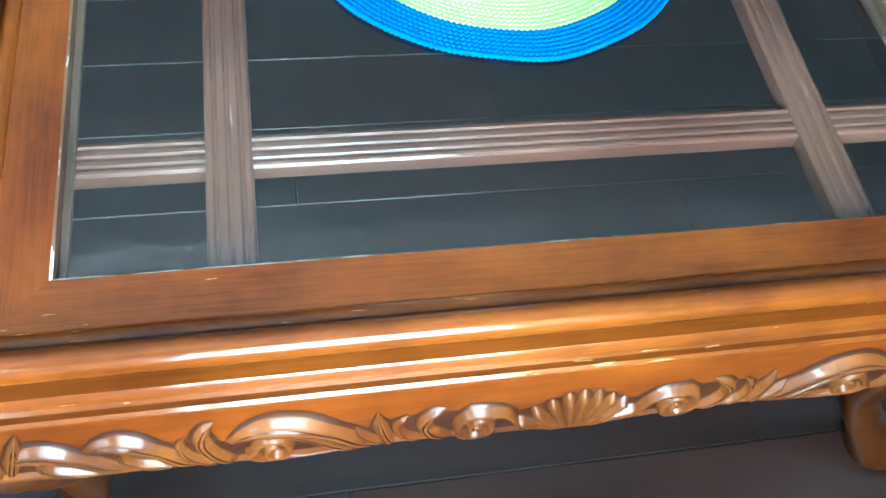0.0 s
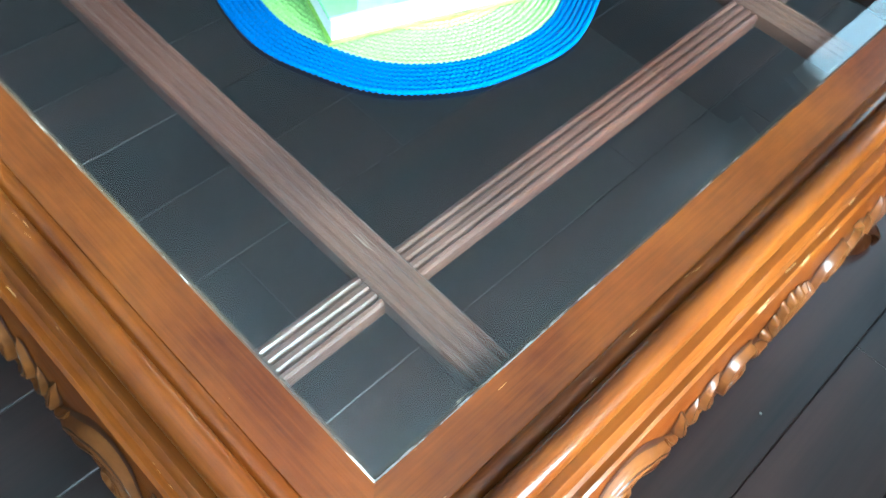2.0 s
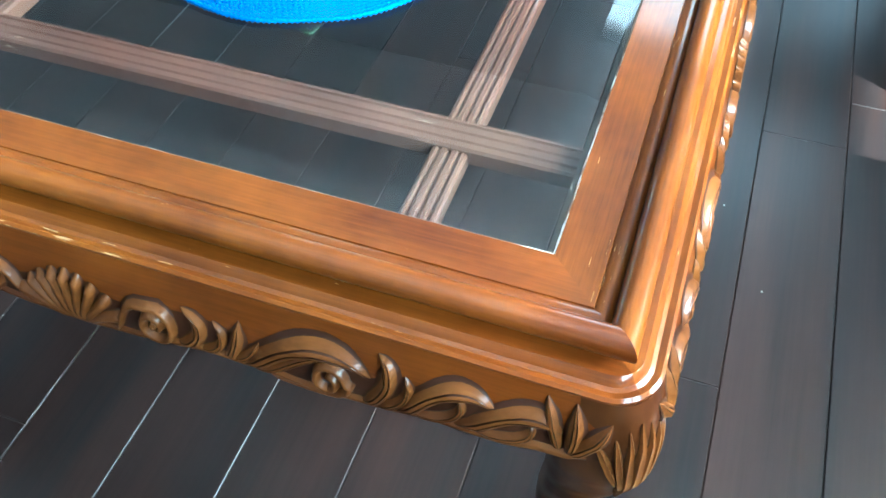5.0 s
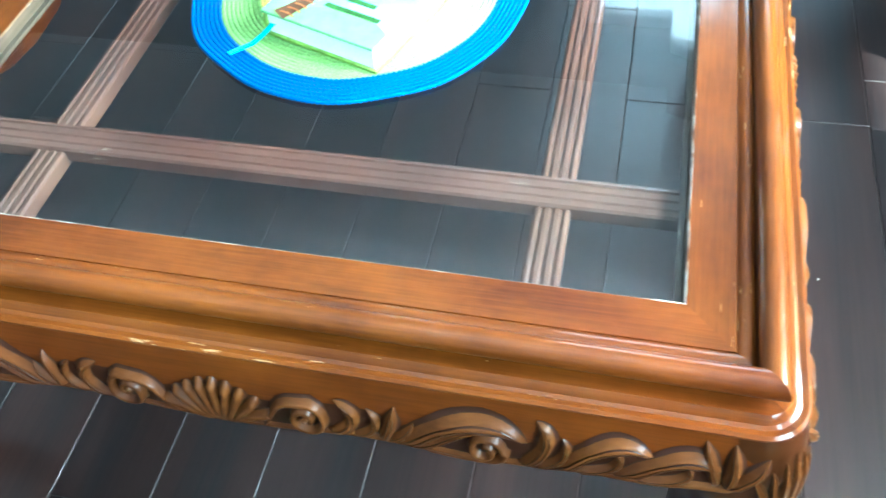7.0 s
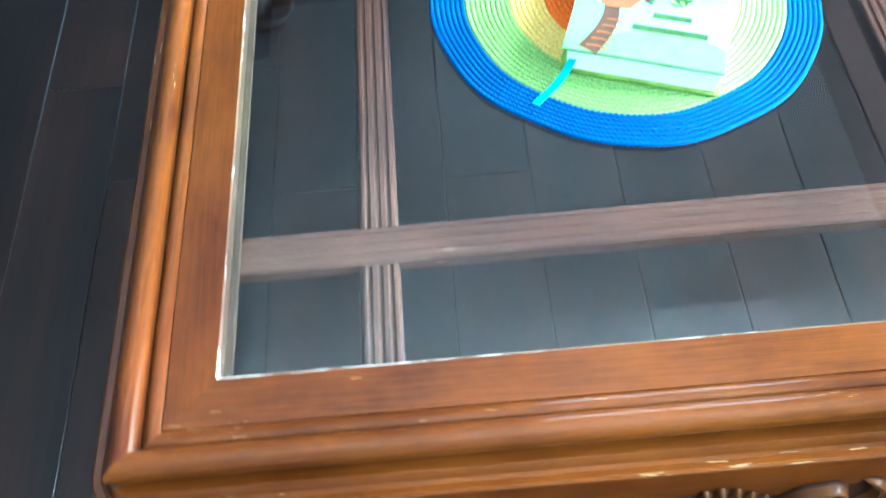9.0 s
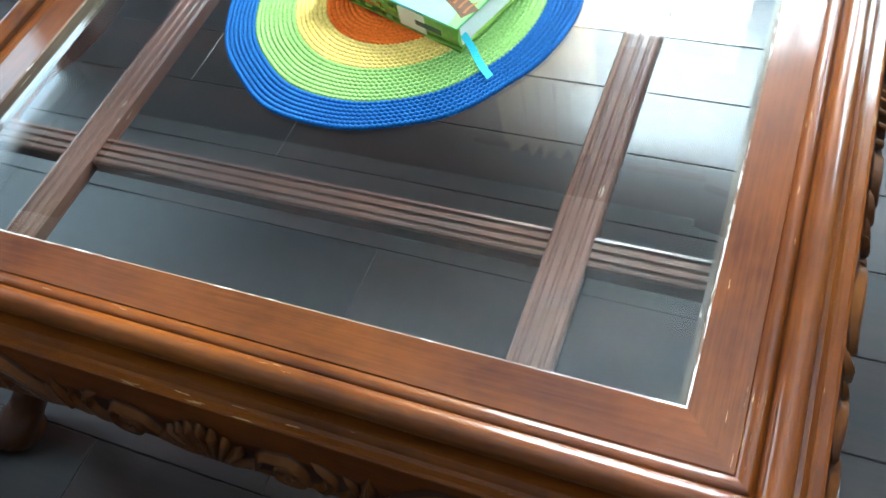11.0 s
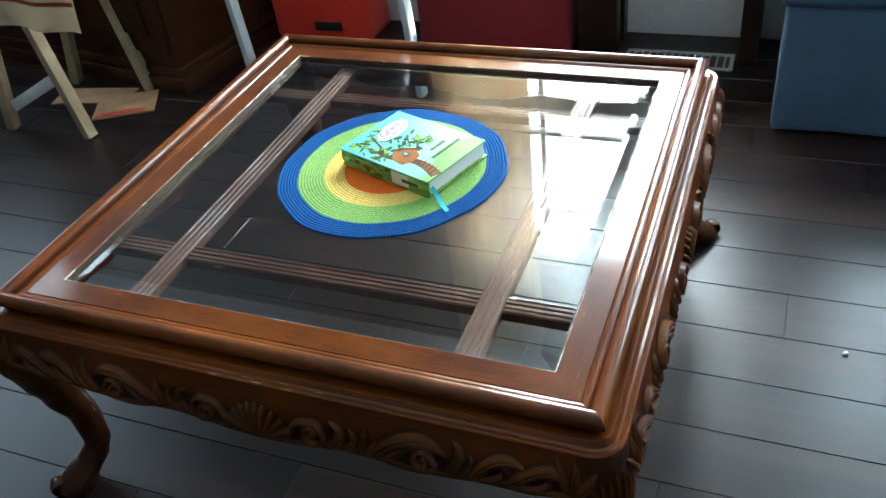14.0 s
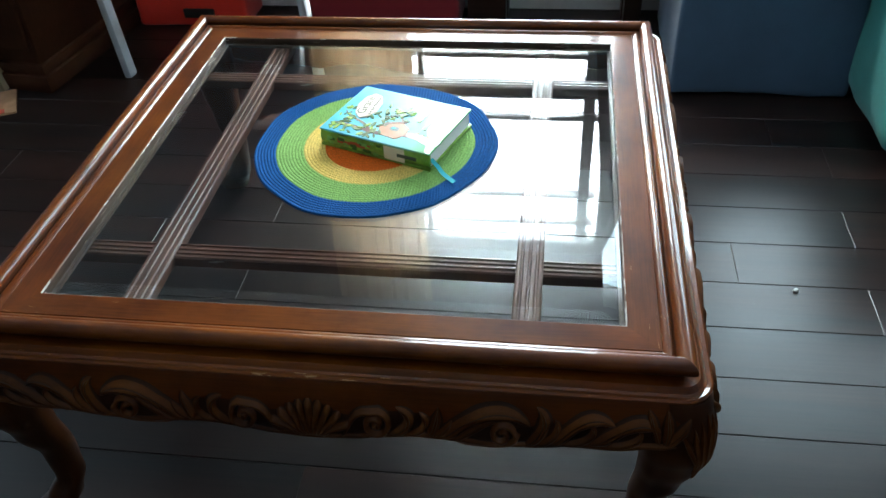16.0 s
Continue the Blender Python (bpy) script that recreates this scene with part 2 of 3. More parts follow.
def lerp_table(t, table):
    for (a, va), (b, vb) in zip(table, table[1:]):
        if t <= b:
            k = max(0.0, (t - a) / (b - a))
            k = k * k * (3 - 2 * k)
            return va + (vb - va) * k
    return table[-1][1]


# ---- room ----
def wall_with_opening(name, axis, at, lo, hi, hole, thick=0.18, out=1):
    """A wall across an axis, from lo to hi along the other, with one opening (a0, a1, z0, z1)."""
    bm = bmesh.new()
    a0, a1, z0, z1 = hole
    mid = at + out * thick / 2
    for (u0, u1, w0, w1) in ((lo, a0, 0, CEIL), (a1, hi, 0, CEIL), (a0, a1, 0, z0), (a0, a1, z1, CEIL)):
        c, s = ((u0 + u1) / 2, mid, (w0 + w1) / 2), (u1 - u0, thick, w1 - w0)
        if axis == "x":
            c, s = (c[1], c[0], c[2]), (s[1], s[0], s[2])
        box(bm, c, s)
    return tagged(part(name, bm, M_WALL, smooth=False), "dark grey painted wall with a window opening", "wall", kind="structure")


N_HOLE, W_HOLE, R_HOLE = (-0.54, 0.52, 0.62, 1.90), (0.1, 1.4, 1.0, 2.40), (0.86, 1.98, 0.75, 2.05)
wall_with_opening("wall_north", "y", N_WALL, W_WALL - 0.18, 0.7, N_HOLE)
wall_with_opening("wall_north_right", "y", N_WALL, 0.7, E_WALL + 0.18, R_HOLE)
wall_with_opening("wall_west", "x", W_WALL, S_WALL, N_WALL, W_HOLE, out=-1)
tagged(part("wall_south", boxed(((W_WALL + E_WALL) / 2, S_WALL - 0.09, CEIL / 2), (E_WALL - W_WALL + 0.36, 0.18, CEIL)), M_WALL, smooth=False), "plain dark grey painted wall", "wall", kind="structure")
tagged(part("wall_east", boxed((E_WALL + 0.09, (S_WALL + N_WALL) / 2, CEIL / 2), (0.18, N_WALL - S_WALL, CEIL)), M_WALL, smooth=False), "plain dark grey painted wall", "wall", kind="structure")
tagged(part("ceiling", boxed(((W_WALL + E_WALL) / 2, (S_WALL + N_WALL) / 2, CEIL + 0.06), (E_WALL - W_WALL + 0.36, N_WALL - S_WALL + 0.36, 0.12)), M_CEIL, smooth=False), "plain white painted ceiling", "ceiling", kind="structure")
# unseen slab, added outside to trim the sun to a narrow floor strip
tagged(part("sun_cut_slab", boxed((0.0, N_WALL + 1.03, CEIL + 0.06), (5.2, 1.69, 0.12)), M_WALL, smooth=False), "plain unseen slab added over the north windows to cut the sunlight", "roof", kind="structure")
floor = tagged(part("floor", boxed(((W_WALL + E_WALL) / 2, (S_WALL + N_WALL) / 2, -0.062), (E_WALL - W_WALL, N_WALL - S_WALL, 0.1)), M_SUB, smooth=False), "dark wenge plank floor with a satin sheen", "floor", kind="structure")
for x0, x1 in ((W_WALL, E_WALL),):
    tagged(part("baseboard", boxed(((x0 + x1) / 2, N_WALL - 0.008, 0.065), (x1 - x0, 0.016, 0.13), 0.004), M_WHITE), "white painted skirting board along the wall", "baseboard", kind="structure")


def window(name, m, w, h, cols, rails):
    """Frame, upright bars and cross rails in an opening w by h; local x along the wall, z up from the sill."""
    top = tagged(empty(name, m), "bright white framed window letting in daylight", "window", kind="structure")
    for x in (0.03, w - 0.03):
        part("window_frame", boxed((x, 0, h / 2), (0.06, 0.07, h), 0.004), M_WHITE, top)
    for z in (0.03, h - 0.03):
        part("window_frame", boxed((w / 2, 0, z), (w - 0.12, 0.07, 0.06), 0.004), M_WHITE, top)
    for x, t in cols:
        part("mullion", boxed((x, 0.002, h / 2), (t, 0.05, h - 0.12), 0.003), M_WHITE, top)
    xs = [0.06] + [c for c, t in cols] + [w - 0.06]
    for z, t in rails:
        for a, b in zip(xs, xs[1:]):
            part("cross_rail", boxed(((a + b) / 2, 0, z), (b - a - 0.03, 0.045, t), 0.003), M_WHITE, top)
    for a, b in zip(xs, xs[1:]):
        p = part("pane", boxed(((a + b) / 2, 0.012, h / 2), (b - a, 0.004, h - 0.1)), M_GLASS, top, smooth=False)
        p.visible_shadow = False
    part("window_sill", boxed((w / 2, -0.09, -0.012), (w + 0.1, 0.16, 0.024), 0.005), M_WHITE, top)
    return top


window("window_1", pose(N_HOLE[0], N_WALL + 0.1, N_HOLE[2]), 1.06, 1.28, ((0.34, 0.02), (0.94, 0.04)), ((0.42, 0.018), (0.55, 0.07), (0.665, 0.018), (1.01, 0.010), (1.14, 0.010)))
window("window_3", pose(R_HOLE[0], N_WALL + 0.1, R_HOLE[2]), 1.12, 1.3, ((0.37, 0.045), (0.75, 0.045)), ((0.65, 0.06),))
window("window_2", pose(W_WALL - 0.1, W_HOLE[0], W_HOLE[2], 0, 0, 90), 1.3, 1.40, ((0.63, 0.05),), ((0.72, 0.05),))


def curtain(x0, x1, y, z0, z1, folds):
    bm = bmesh.new()
    nx, nz = folds * 10, 12
    rows = []
    for j in range(nz + 1):
        z = z0 + (z1 - z0) * j / nz
        row = []
        for i in range(nx + 1):
            u = i / nx
            deep = 0.03 * math.sin(u * folds * math.tau + 0.4 * math.sin(3 * z)) + 0.008 * math.sin(u * folds * 15.1 + z)
            row.append((x0 + (x1 - x0) * u + 0.01 * math.sin(2.2 * z + u * 9), y + deep, z))
        rows.append(row)
    bm = lofted(rows, closed=False, caps=False)
    bmesh.ops.solidify(bm, geom=bm.faces[:], thickness=0.003)
    return part("curtain", bm, M_CURTAIN)


c = curtain(-0.56, -0.19, 1.42, 0.55, 2.36, 6)
tagged(c, "beige cloth curtain hanging in soft folds beside the window", "curtain")
rod = tagged(part("curtain_rod", bar_between((-0.7, 1.44, 2.38), (0.9, 1.44, 2.38), 0.022, 0.022, 0.006), M_DARKWOOD), "dark curtain rod above the window", "curtain rod")


# ---- the coffee table ----
H = 0.415
table = tagged(empty("coffee_table"), "glossy honey-brown wooden coffee table with scrollwork and glass top", "table")

RAIL = [(0.372, 0.3975), (0.372, 0.402), (0.378, 0.4021), (0.378, 0.4148), (0.3798, 0.4162), (0.418, 0.4162), (0.4188, 0.4150), (0.4200, 0.4164), (0.4240, 0.4184), (0.4280, 0.4188), (0.4308, 0.4176), (0.4328, 0.4152)]
RAIL += [(0.4445 + 0.0112 * math.cos(radians(a)), 0.4202 + 0.0112 * math.sin(radians(a))) for a in range(170, -76, -16)]
RAIL += [(0.4440, 0.4082), (0.4440, 0.4040), (0.435, 0.4040), (0.435, 0.372)]
# lower moulding, rounded at the corners of the table
MOULD = [(0.4425, 0.4042), (0.4550, 0.4035), (0.4612, 0.4042), (0.4640, 0.4015), (0.4662, 0.3970), (0.4695, 0.3952), (0.4745, 0.3966), (0.4772, 0.3944), (0.4770, 0.3916), (0.4745, 0.3890), (0.4425, 0.3890)]


def side_pose(k):
    return Matrix.Rotation(radians(90 * k), 4, "Z")


def add_sides(name, me, label=""):
    """One mesh of the front side, set on all four sides."""
    out = []
    for k in range(4):
        ob = new(name, me)
        ob.parent = table
        ob.matrix_local = side_pose(k)
        out.append(tagged(ob, label))
    return out


STEPS = 24
rail_bm = lofted([[(d * (2 * i / STEPS - 1), -d, z) for d, z in RAIL] for i in range(STEPS + 1)], mat_of=lambda i: 1 if i in (0, 1, 2) else 2 if i == 3 else 3 if i == 11 else 0)
add_sides("frame_rail", finish("frame_rail", rail_bm, [M_TOP, M_LEDGE, M_WORN, M_GROOVE], True, 32), "moulded and mitred top rail, varnish chipped along edges")

CORNER = 0.44
rings = []
for k in range(9):
    a = radians(225 + 45 * k / 8)
    rings.append([(-CORNER + (d - CORNER) * math.cos(a), -CORNER + (d - CORNER) * math.sin(a), z) for d, z in MOULD])
rings += [[(x, -d, z) for d, z in MOULD] for x in np.linspace(-CORNER, CORNER, 17)[1:-1]]
for k in range(9):
    a = radians(270 + 45 * k / 8)
    rings.append([(CORNER + (d - CORNER) * math.cos(a), -CORNER + (d - CORNER) * math.sin(a), z) for d, z in MOULD])
add_sides("lower_moulding", finish("lower_moulding", lofted(rings), M_TOP, True, 32), "rounded moulding below the top rail")

# glass sheet with a wide bevel
g0, g1 = 0.3765, 0.352
bm = bmesh.new()
rings = [[bm.verts.new((sx * d, sy * d, z)) for sx, sy in ((-1, -1), (1, -1), (1, 1), (-1, 1))] for d, z in ((g0, 0.4035), (g0, 0.4100), (g1, 0.4137))]
for a, b in zip(rings, rings[1:]):
    for i in range(4):
        bm.faces.new((a[i], a[(i + 1) % 4], b[(i + 1) % 4], b[i]))
bm.faces.new(rings[0]), bm.faces.new(rings[-1])
sheet = part("glass_panel", bm, M_GLASS, table, "clear bevelled glass sheet", smooth=False)
sheet.data.materials.append(M_UNDER)
for f in sheet.data.polygons:
    f.material_index = 1 if f.center.z < 0.408 else 0
sheet.visible_shadow = False


def cross_bar(along_x, at, top, w, grooves):
    prof = [(-w / 2, top - 0.017), (-w / 2, top - 0.003), (-w / 2 + 0.002, top - 0.0005)]
    if grooves:
        for u in (-0.28, 0.0, 0.28):
            prof += [(w * u - 0.0026, top), (w * u - 0.0010, top - 0.0018), (w * u + 0.0010, top - 0.0018), (w * u + 0.0026, top)]
    else:
        prof += [(-w * 0.22, top), (-w * 0.2, top - 0.0012), (w * 0.2, top - 0.0012), (w * 0.22, top)]
    prof += [(w / 2 - 0.002, top - 0.0005), (w / 2, top - 0.003), (w / 2, top - 0.017)]
    bm = lofted([[(x, u, z) for u, z in prof] for x in np.linspace(-0.398, 0.398, 9)])
    ob = part("cross_bar", bm, M_BAR, table, angle=30)
    ob.matrix_local = pose(0, at, 0) if along_x else pose(at, 0, 0, 0, 0, 90)
    return ob


for at in (-0.2515, 0.2610):
    cross_bar(True, at, 0.3935, 0.033, True)
for at in (-0.2625, 0.2565):
    cross_bar(False, at, 0.3975, 0.037, True)


# aprons: a bulging board with a scalloped lower edge
def bulge(z):
    return lerp_table(0.389 - z, ((0.0, 0.4735), (0.012, 0.4782), (0.035, 0.4840), (0.065, 0.4875), (0.095, 0.4840)))


def lower_edge(s):
    return lerp_table(abs(s), ((0.0, 0.297), (0.05, 0.301), (0.09, 0.310), (0.13, 0.317), (0.17, 0.315), (0.22, 0.306), (0.27, 0.312), (0.32, 0.320), (0.37, 0.318), (0.41, 0.326), (0.47, 0.330)))


cols, rows_ = 96, 10
rings = []
for i in range(cols + 1):
    s = -0.452 + 0.904 * i / cols
    zb = lower_edge(s)
    ring = [(s, -bulge(z), z) for z in np.linspace(0.3889, zb + 0.002, rows_)]
    ring += [(s, -bulge(zb) + 0.003, zb), (s, -0.466, zb), (s, -0.462, zb + 0.004), (s, -0.462, 0.3889)]
    rings.append(ring)
aprons = add_sides("apron", finish("apron", lofted(rings), M_APRON, True, 35), "convex apron with shell, scroll and leaf carving")


RISE = 1.24  # height of the carving over its drawn height


def on_side(s, z, off):
    z = 0.298 + (z - 0.298) * RISE
    return Vector((s, -bulge(z) - off, z))


def bez(p, n=14):
    """Points of a smooth curve through the control points of one Bezier of any degree."""
    out = []
    for i in range(n + 1):
        q = [Vector(a) for a in p]
        t = i / n
        while len(q) > 1:
            q = [a.lerp(b, t) for a, b in zip(q, q[1:])]
        out.append(q[0])
    return out


def spiral(c, r, turns, start, sign=1, n=26):
    return [Vector((c[0] + sign * r * (1 - 0.85 * i / n) * math.cos(start + turns * math.tau * i / n), c[1] + r * (1 - 0.85 * i / n) * math.sin(start + turns * math.tau * i / n))) for i in range(n + 1)]


SECTION = ((-1.75, -0.05), (-1.0, 0.12), (-0.68, 0.85), (-0.2, 1.0), (0.2, 1.0), (0.68, 0.85), (1.0, 0.12), (1.75, -0.05))
SECTION_CUT = ((-1.6, -0.05), (-1.0, 0.12), (-0.72, 0.8), (-0.40, 0.95), (-0.30, 0.5), (-0.20, 1.0), (0.20, 1.0), (0.30, 0.5), (0.40, 0.95), (0.72, 0.8), (1.0, 0.12), (1.6, -0.05))


def carved(path, width, high, place, ridge=0.0, taper=(0.15, 0.05)):
    """A raised, rounded band along a path on a surface: dark at its foot and in its grooves, gold-brown on its back.
    ridge cuts a groove along it.
    """
    n = len(path)
    rings = []
    for i, p in enumerate(path):
        t = i / (n - 1)
        a, b = path[max(0, i - 1)], path[min(n - 1, i + 1)]
        side = Vector((-(b - a).y, (b - a).x))
        side = side.normalized() if side.length > 1e-9 else Vector((0, 1))
        env = max(0.03, min(1, taper[0] + 4.5 * t) * min(1, taper[1] + 3.0 * (1 - t)) ** 0.8)
        w, h = 0.9 * width * env, high * (0.35 + 0.65 * env)
        if i in (0, n - 1):
            w, h = 0.55 * w, 0.0
        ring = []
        for u, k in SECTION_CUT if ridge else SECTION:
            q = p + side * (w * u * 0.5)
            ring.append(place(q.x, q.y, 0.0009 + h * k))
        rings.append(ring)
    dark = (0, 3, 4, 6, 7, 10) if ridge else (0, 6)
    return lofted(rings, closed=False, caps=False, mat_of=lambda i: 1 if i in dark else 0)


pieces = []


def carve(name, path, width, high, ridge=0.3, taper=(0.15, 0.05), both=True):
    for sg in (1, -1) if both else (1,):
        p = [Vector((sg * q.x, q.y)) for q in path]
        pieces.append((name, finish(name, carved(p, width, high, on_side, ridge, taper), [M_CARVE, M_RECESS], True, 60)))


# central shell of nine flutes
for k in range(-4, 5):
    ln = 0.053 - 0.0016 * k * k
    tip = Vector((0.0128 * k, 0.299 + ln))
    carve("carved_flute", bez(((0.0026 * k, 0.299), (0.0045 * k, 0.318), (0.0112 * k, 0.299 + 0.75 * ln), tip), 9), 0.0092, 0.0075, 0.0, (0.35, 0.75), both=False)
# scrolls, commas and leaves out to the corner
carve("carved_scroll", bez(((0.035, 0.303), (0.05, 0.312), (0.05, 0.345), (0.075, 0.343)), 8) + spiral((0.082, 0.327), 0.0185, 1.5, 1.9, -1), 0.0072, 0.0085, 0.0, (0.3, 0.3))
carve("carved_scroll_eye", spiral((0.082, 0.327), 0.003, 1.0, 0, 1, 10), 0.005, 0.008, 0.0, (0.6, 0.6))
carve("carved_leaf", bez(((0.098, 0.314), (0.125, 0.318), (0.135, 0.345), (0.108, 0.349)), 12), 0.013, 0.007, 0.35)
carve("carved_leaf", bez(((0.118, 0.316), (0.146, 0.318), (0.15, 0.338), (0.136, 0.346)), 10), 0.009, 0.006)
carve("carved_bud", bez(((0.148, 0.317), (0.158, 0.33), (0.160, 0.352)), 8), 0.012, 0.007, 0.3, (0.5, 0.0))
carve("carved_bud", bez(((0.152, 0.317), (0.17, 0.322), (0.176, 0.338)), 8), 0.009, 0.006)
carve("carved_acanthus", bez(((0.158, 0.313), (0.185, 0.322), (0.20, 0.362), (0.255, 0.358), (0.27, 0.336)), 18), 0.018, 0.008, 0.4)
carve("carved_acanthus", bez(((0.165, 0.311), (0.20, 0.318), (0.215, 0.350), (0.248, 0.346)), 14), 0.009, 0.007)
carve("carved_scroll", bez(((0.175, 0.309), (0.21, 0.304), (0.252, 0.306), (0.255, 0.326)), 8) + spiral((0.236, 0.325), 0.0155, 1.4, 0.1, 1), 0.0066, 0.0075, 0.0, (0.2, 0.3))
carve("carved_leaf", bez(((0.262, 0.312), (0.284, 0.322), (0.296, 0.352), (0.276, 0.359)), 12), 0.014, 0.007, 0.35)
carve("carved_leaf", bez(((0.270, 0.311), (0.298, 0.318), (0.308, 0.338), (0.298, 0.348)), 10), 0.009, 0.006)
carve("carved_acanthus", bez(((0.288, 0.314), (0.315, 0.322), (0.318, 0.356), (0.352, 0.357), (0.368, 0.344)), 16), 0.015, 0.007, 0.4)
carve("carved_leaf", bez(((0.300, 0.317), (0.34, 0.318), (0.352, 0.338), (0.338, 0.345)), 12), 0.009, 0.006)
carve("carved_acanthus", bez(((0.335, 0.319), (0.372, 0.326), (0.375, 0.358), (0.412, 0.352), (0.42, 0.340)), 16), 0.015, 0.007, 0.4)
carve("carved_leaf", bez(((0.35, 0.320), (0.39, 0.318), (0.405, 0.334), (0.395, 0.341)), 12), 0.009, 0.006)
carve("carved_leaf", bez(((0.425, 0.325), (0.432, 0.34), (0.425, 0.366)), 8), 0.012, 0.007, 0.3)
carve("carved_leaf", bez(((0.425, 0.325), (0.444, 0.338), (0.452, 0.358)), 8), 0.012, 0.007, 0.3)
carve("carved_leaf", bez(((0.42, 0.325), (0.412, 0.345), (0.404, 0.366)), 8), 0.010, 0.006, 0.3)
# worn bead along the lower edge
edge = [Vector((s, 0.298 + (lower_edge(s) + 0.0035 - 0.298) / RISE)) for s in np.linspace(-0.44, 0.44, 70)]
pieces.append(("carved_edge_bead", finish("carved_edge_bead", carved(edge, 0.008, 0.004, on_side, 0, (1, 1)), [M_CARVE, M_RECESS], True, 60)))
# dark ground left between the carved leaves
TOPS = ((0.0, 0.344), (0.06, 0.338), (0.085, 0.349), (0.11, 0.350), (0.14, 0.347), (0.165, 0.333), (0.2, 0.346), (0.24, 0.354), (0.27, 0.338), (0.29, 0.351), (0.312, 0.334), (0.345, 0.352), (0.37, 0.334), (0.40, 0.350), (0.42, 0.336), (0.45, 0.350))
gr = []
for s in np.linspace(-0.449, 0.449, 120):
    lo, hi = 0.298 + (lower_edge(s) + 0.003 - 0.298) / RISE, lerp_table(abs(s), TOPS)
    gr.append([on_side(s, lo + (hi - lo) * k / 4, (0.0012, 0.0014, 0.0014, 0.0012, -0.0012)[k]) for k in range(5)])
pieces.append(("carved_ground", finish("carved_ground", lofted(gr, closed=False, caps=False), M_RECESS, True, 60)))
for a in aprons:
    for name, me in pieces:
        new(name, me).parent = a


# cabriole legs
LEG = ((0.0, 0.4665, 0.030), (0.012, 0.4695, 0.034), (0.03, 0.457, 0.032), (0.055, 0.438, 0.025), (0.09, 0.425, 0.0205), (0.15, 0.425, 0.0225), (0.21, 0.436, 0.029), (0.26, 0.443, 0.036), (0.30, 0.4460, 0.0405), (0.345, 0.4450, 0.0405), (0.375, 0.4420, 0.0380), (0.3888, 0.4390, 0.036))


def leg_at(z):
    return lerp_table(z, [(a, b) for a, b, c in LEG]), lerp_table(z, [(a, c) for a, b, c in LEG])


rings = []
for i in range(37):
    z = 0.3888 * i / 36
    c, r = leg_at(z)
    ring = []
    for k in range(28):
        a = math.tau * k / 28
        e = 0.78
        ring.append((c + r * math.copysign(abs(math.cos(a)) ** e, math.cos(a)), -c + r * math.copysign(abs(math.sin(a)) ** e, math.sin(a)), z))
    rings.append(ring)
leg_me = finish("leg", lofted(rings), M_LEG, True, 60)


def on_knee(u, z, off):
    """u runs round the outer corner of the knee in degrees from the diagonal."""
    c, r = leg_at(z)
    a = radians(-45 + u)
    e = 0.78
    x, y = math.copysign(abs(math.cos(a)) ** e, math.cos(a)), math.copysign(abs(math.sin(a)) ** e, math.sin(a))
    n = Vector((math.cos(a), math.sin(a), 0))
    return Vector((c + r * x, -c + r * y, z)) + n * off


knee = []
for u, z0, z1, w in ((0, 0.25, 0.372, 13), (16, 0.262, 0.366, 11), (-16, 0.262, 0.366, 11), (31, 0.278, 0.358, 10), (-31, 0.278, 0.358, 10), (46, 0.294, 0.35, 9), (-46, 0.294, 0.35, 9)):
    path = [Vector((u * (0.45 + 0.55 * t), z0 + (z1 - z0) * t)) for t in np.linspace(0, 1, 12)]
    n = len(path)
    rings = []
    for i, p in enumerate(path):
        t = i / (n - 1)
        env = max(0.06, math.sin(math.pi * min(1, 0.08 + 0.9 * t)) ** 0.7)
        rings.append([on_knee(p.x + w * env * q * 0.62, p.y, 0.0065 * env * k) for q, k in ((-1.2, -0.3), (-0.9, 0.15), (-0.5, 0.9), (0, 0.75), (0.5, 0.9), (0.9, 0.15), (1.2, -0.3))])
    knee.append(finish("carved_leaf", lofted(rings, closed=False, caps=False, mat_of=lambda i: 1 if i in (0, 5) else 0), [M_CARVE, M_RECESS], True, 60))
# scrolled toe
toe = []
for i in range(25):
    a = radians(-60 + 330 * i / 24)
    r = 0.014 * (1 - 0.6 * i / 24)
    ctr = Vector((0.489 + r * math.cos(a) * 0.72, -0.489 - r * math.cos(a) * 0.72, 0.017 + r * math.sin(a)))
    w = 0.008 * (1 - 0.5 * i / 24)
    out = Vector((math.cos(a) * 0.707, -math.cos(a) * 0.707, math.sin(a)))
    acr = Vector((0.707, 0.707, 0))
    toe.append([ctr + out * (0.55 * w * math.cos(b)) + acr * (2.0 * w * math.sin(b)) for b in np.linspace(0, math.tau, 8, endpoint=False)])
toe_me = finish("scrolled_toe", lofted(toe), M_LEG, True, 60)
for k in range(4):
    leg = new("leg", leg_me)
    leg.parent = table
    leg.matrix_local = side_pose(k)
    tagged(leg, "cabriole leg with leaf-carved knee and scrolled foot")
    for me in knee:
        new("carved_leaf", me).parent = leg
    new("scrolled_toe", toe_me).parent = leg


# ---- round mat and book ----
MAT_TOP = 0.4205
mat = tagged(empty("placemat", pose(-0.003, 0.005, 0.4137)), "round woven placemat with blue, lime, yellow, orange and red rings", "placemat")


def cord(name, color):
    m, nt, b = material(name, 0.95)
    b.inputs["Specular IOR Level"].default_value = 0.3
    n = noisy(nt, coords(nt, (420, 420, 420)), 1.0, 2)
    lo, hi = [tuple(min(1, v * k) for v in color) for k in (0.72, 1.2)]
    nt.links.new(ramp(nt, n, ((0.32, lo), (0.68, hi))), b.inputs["Base Color"])
    bump(nt, b, n, 0.7, 0.001)
    return m


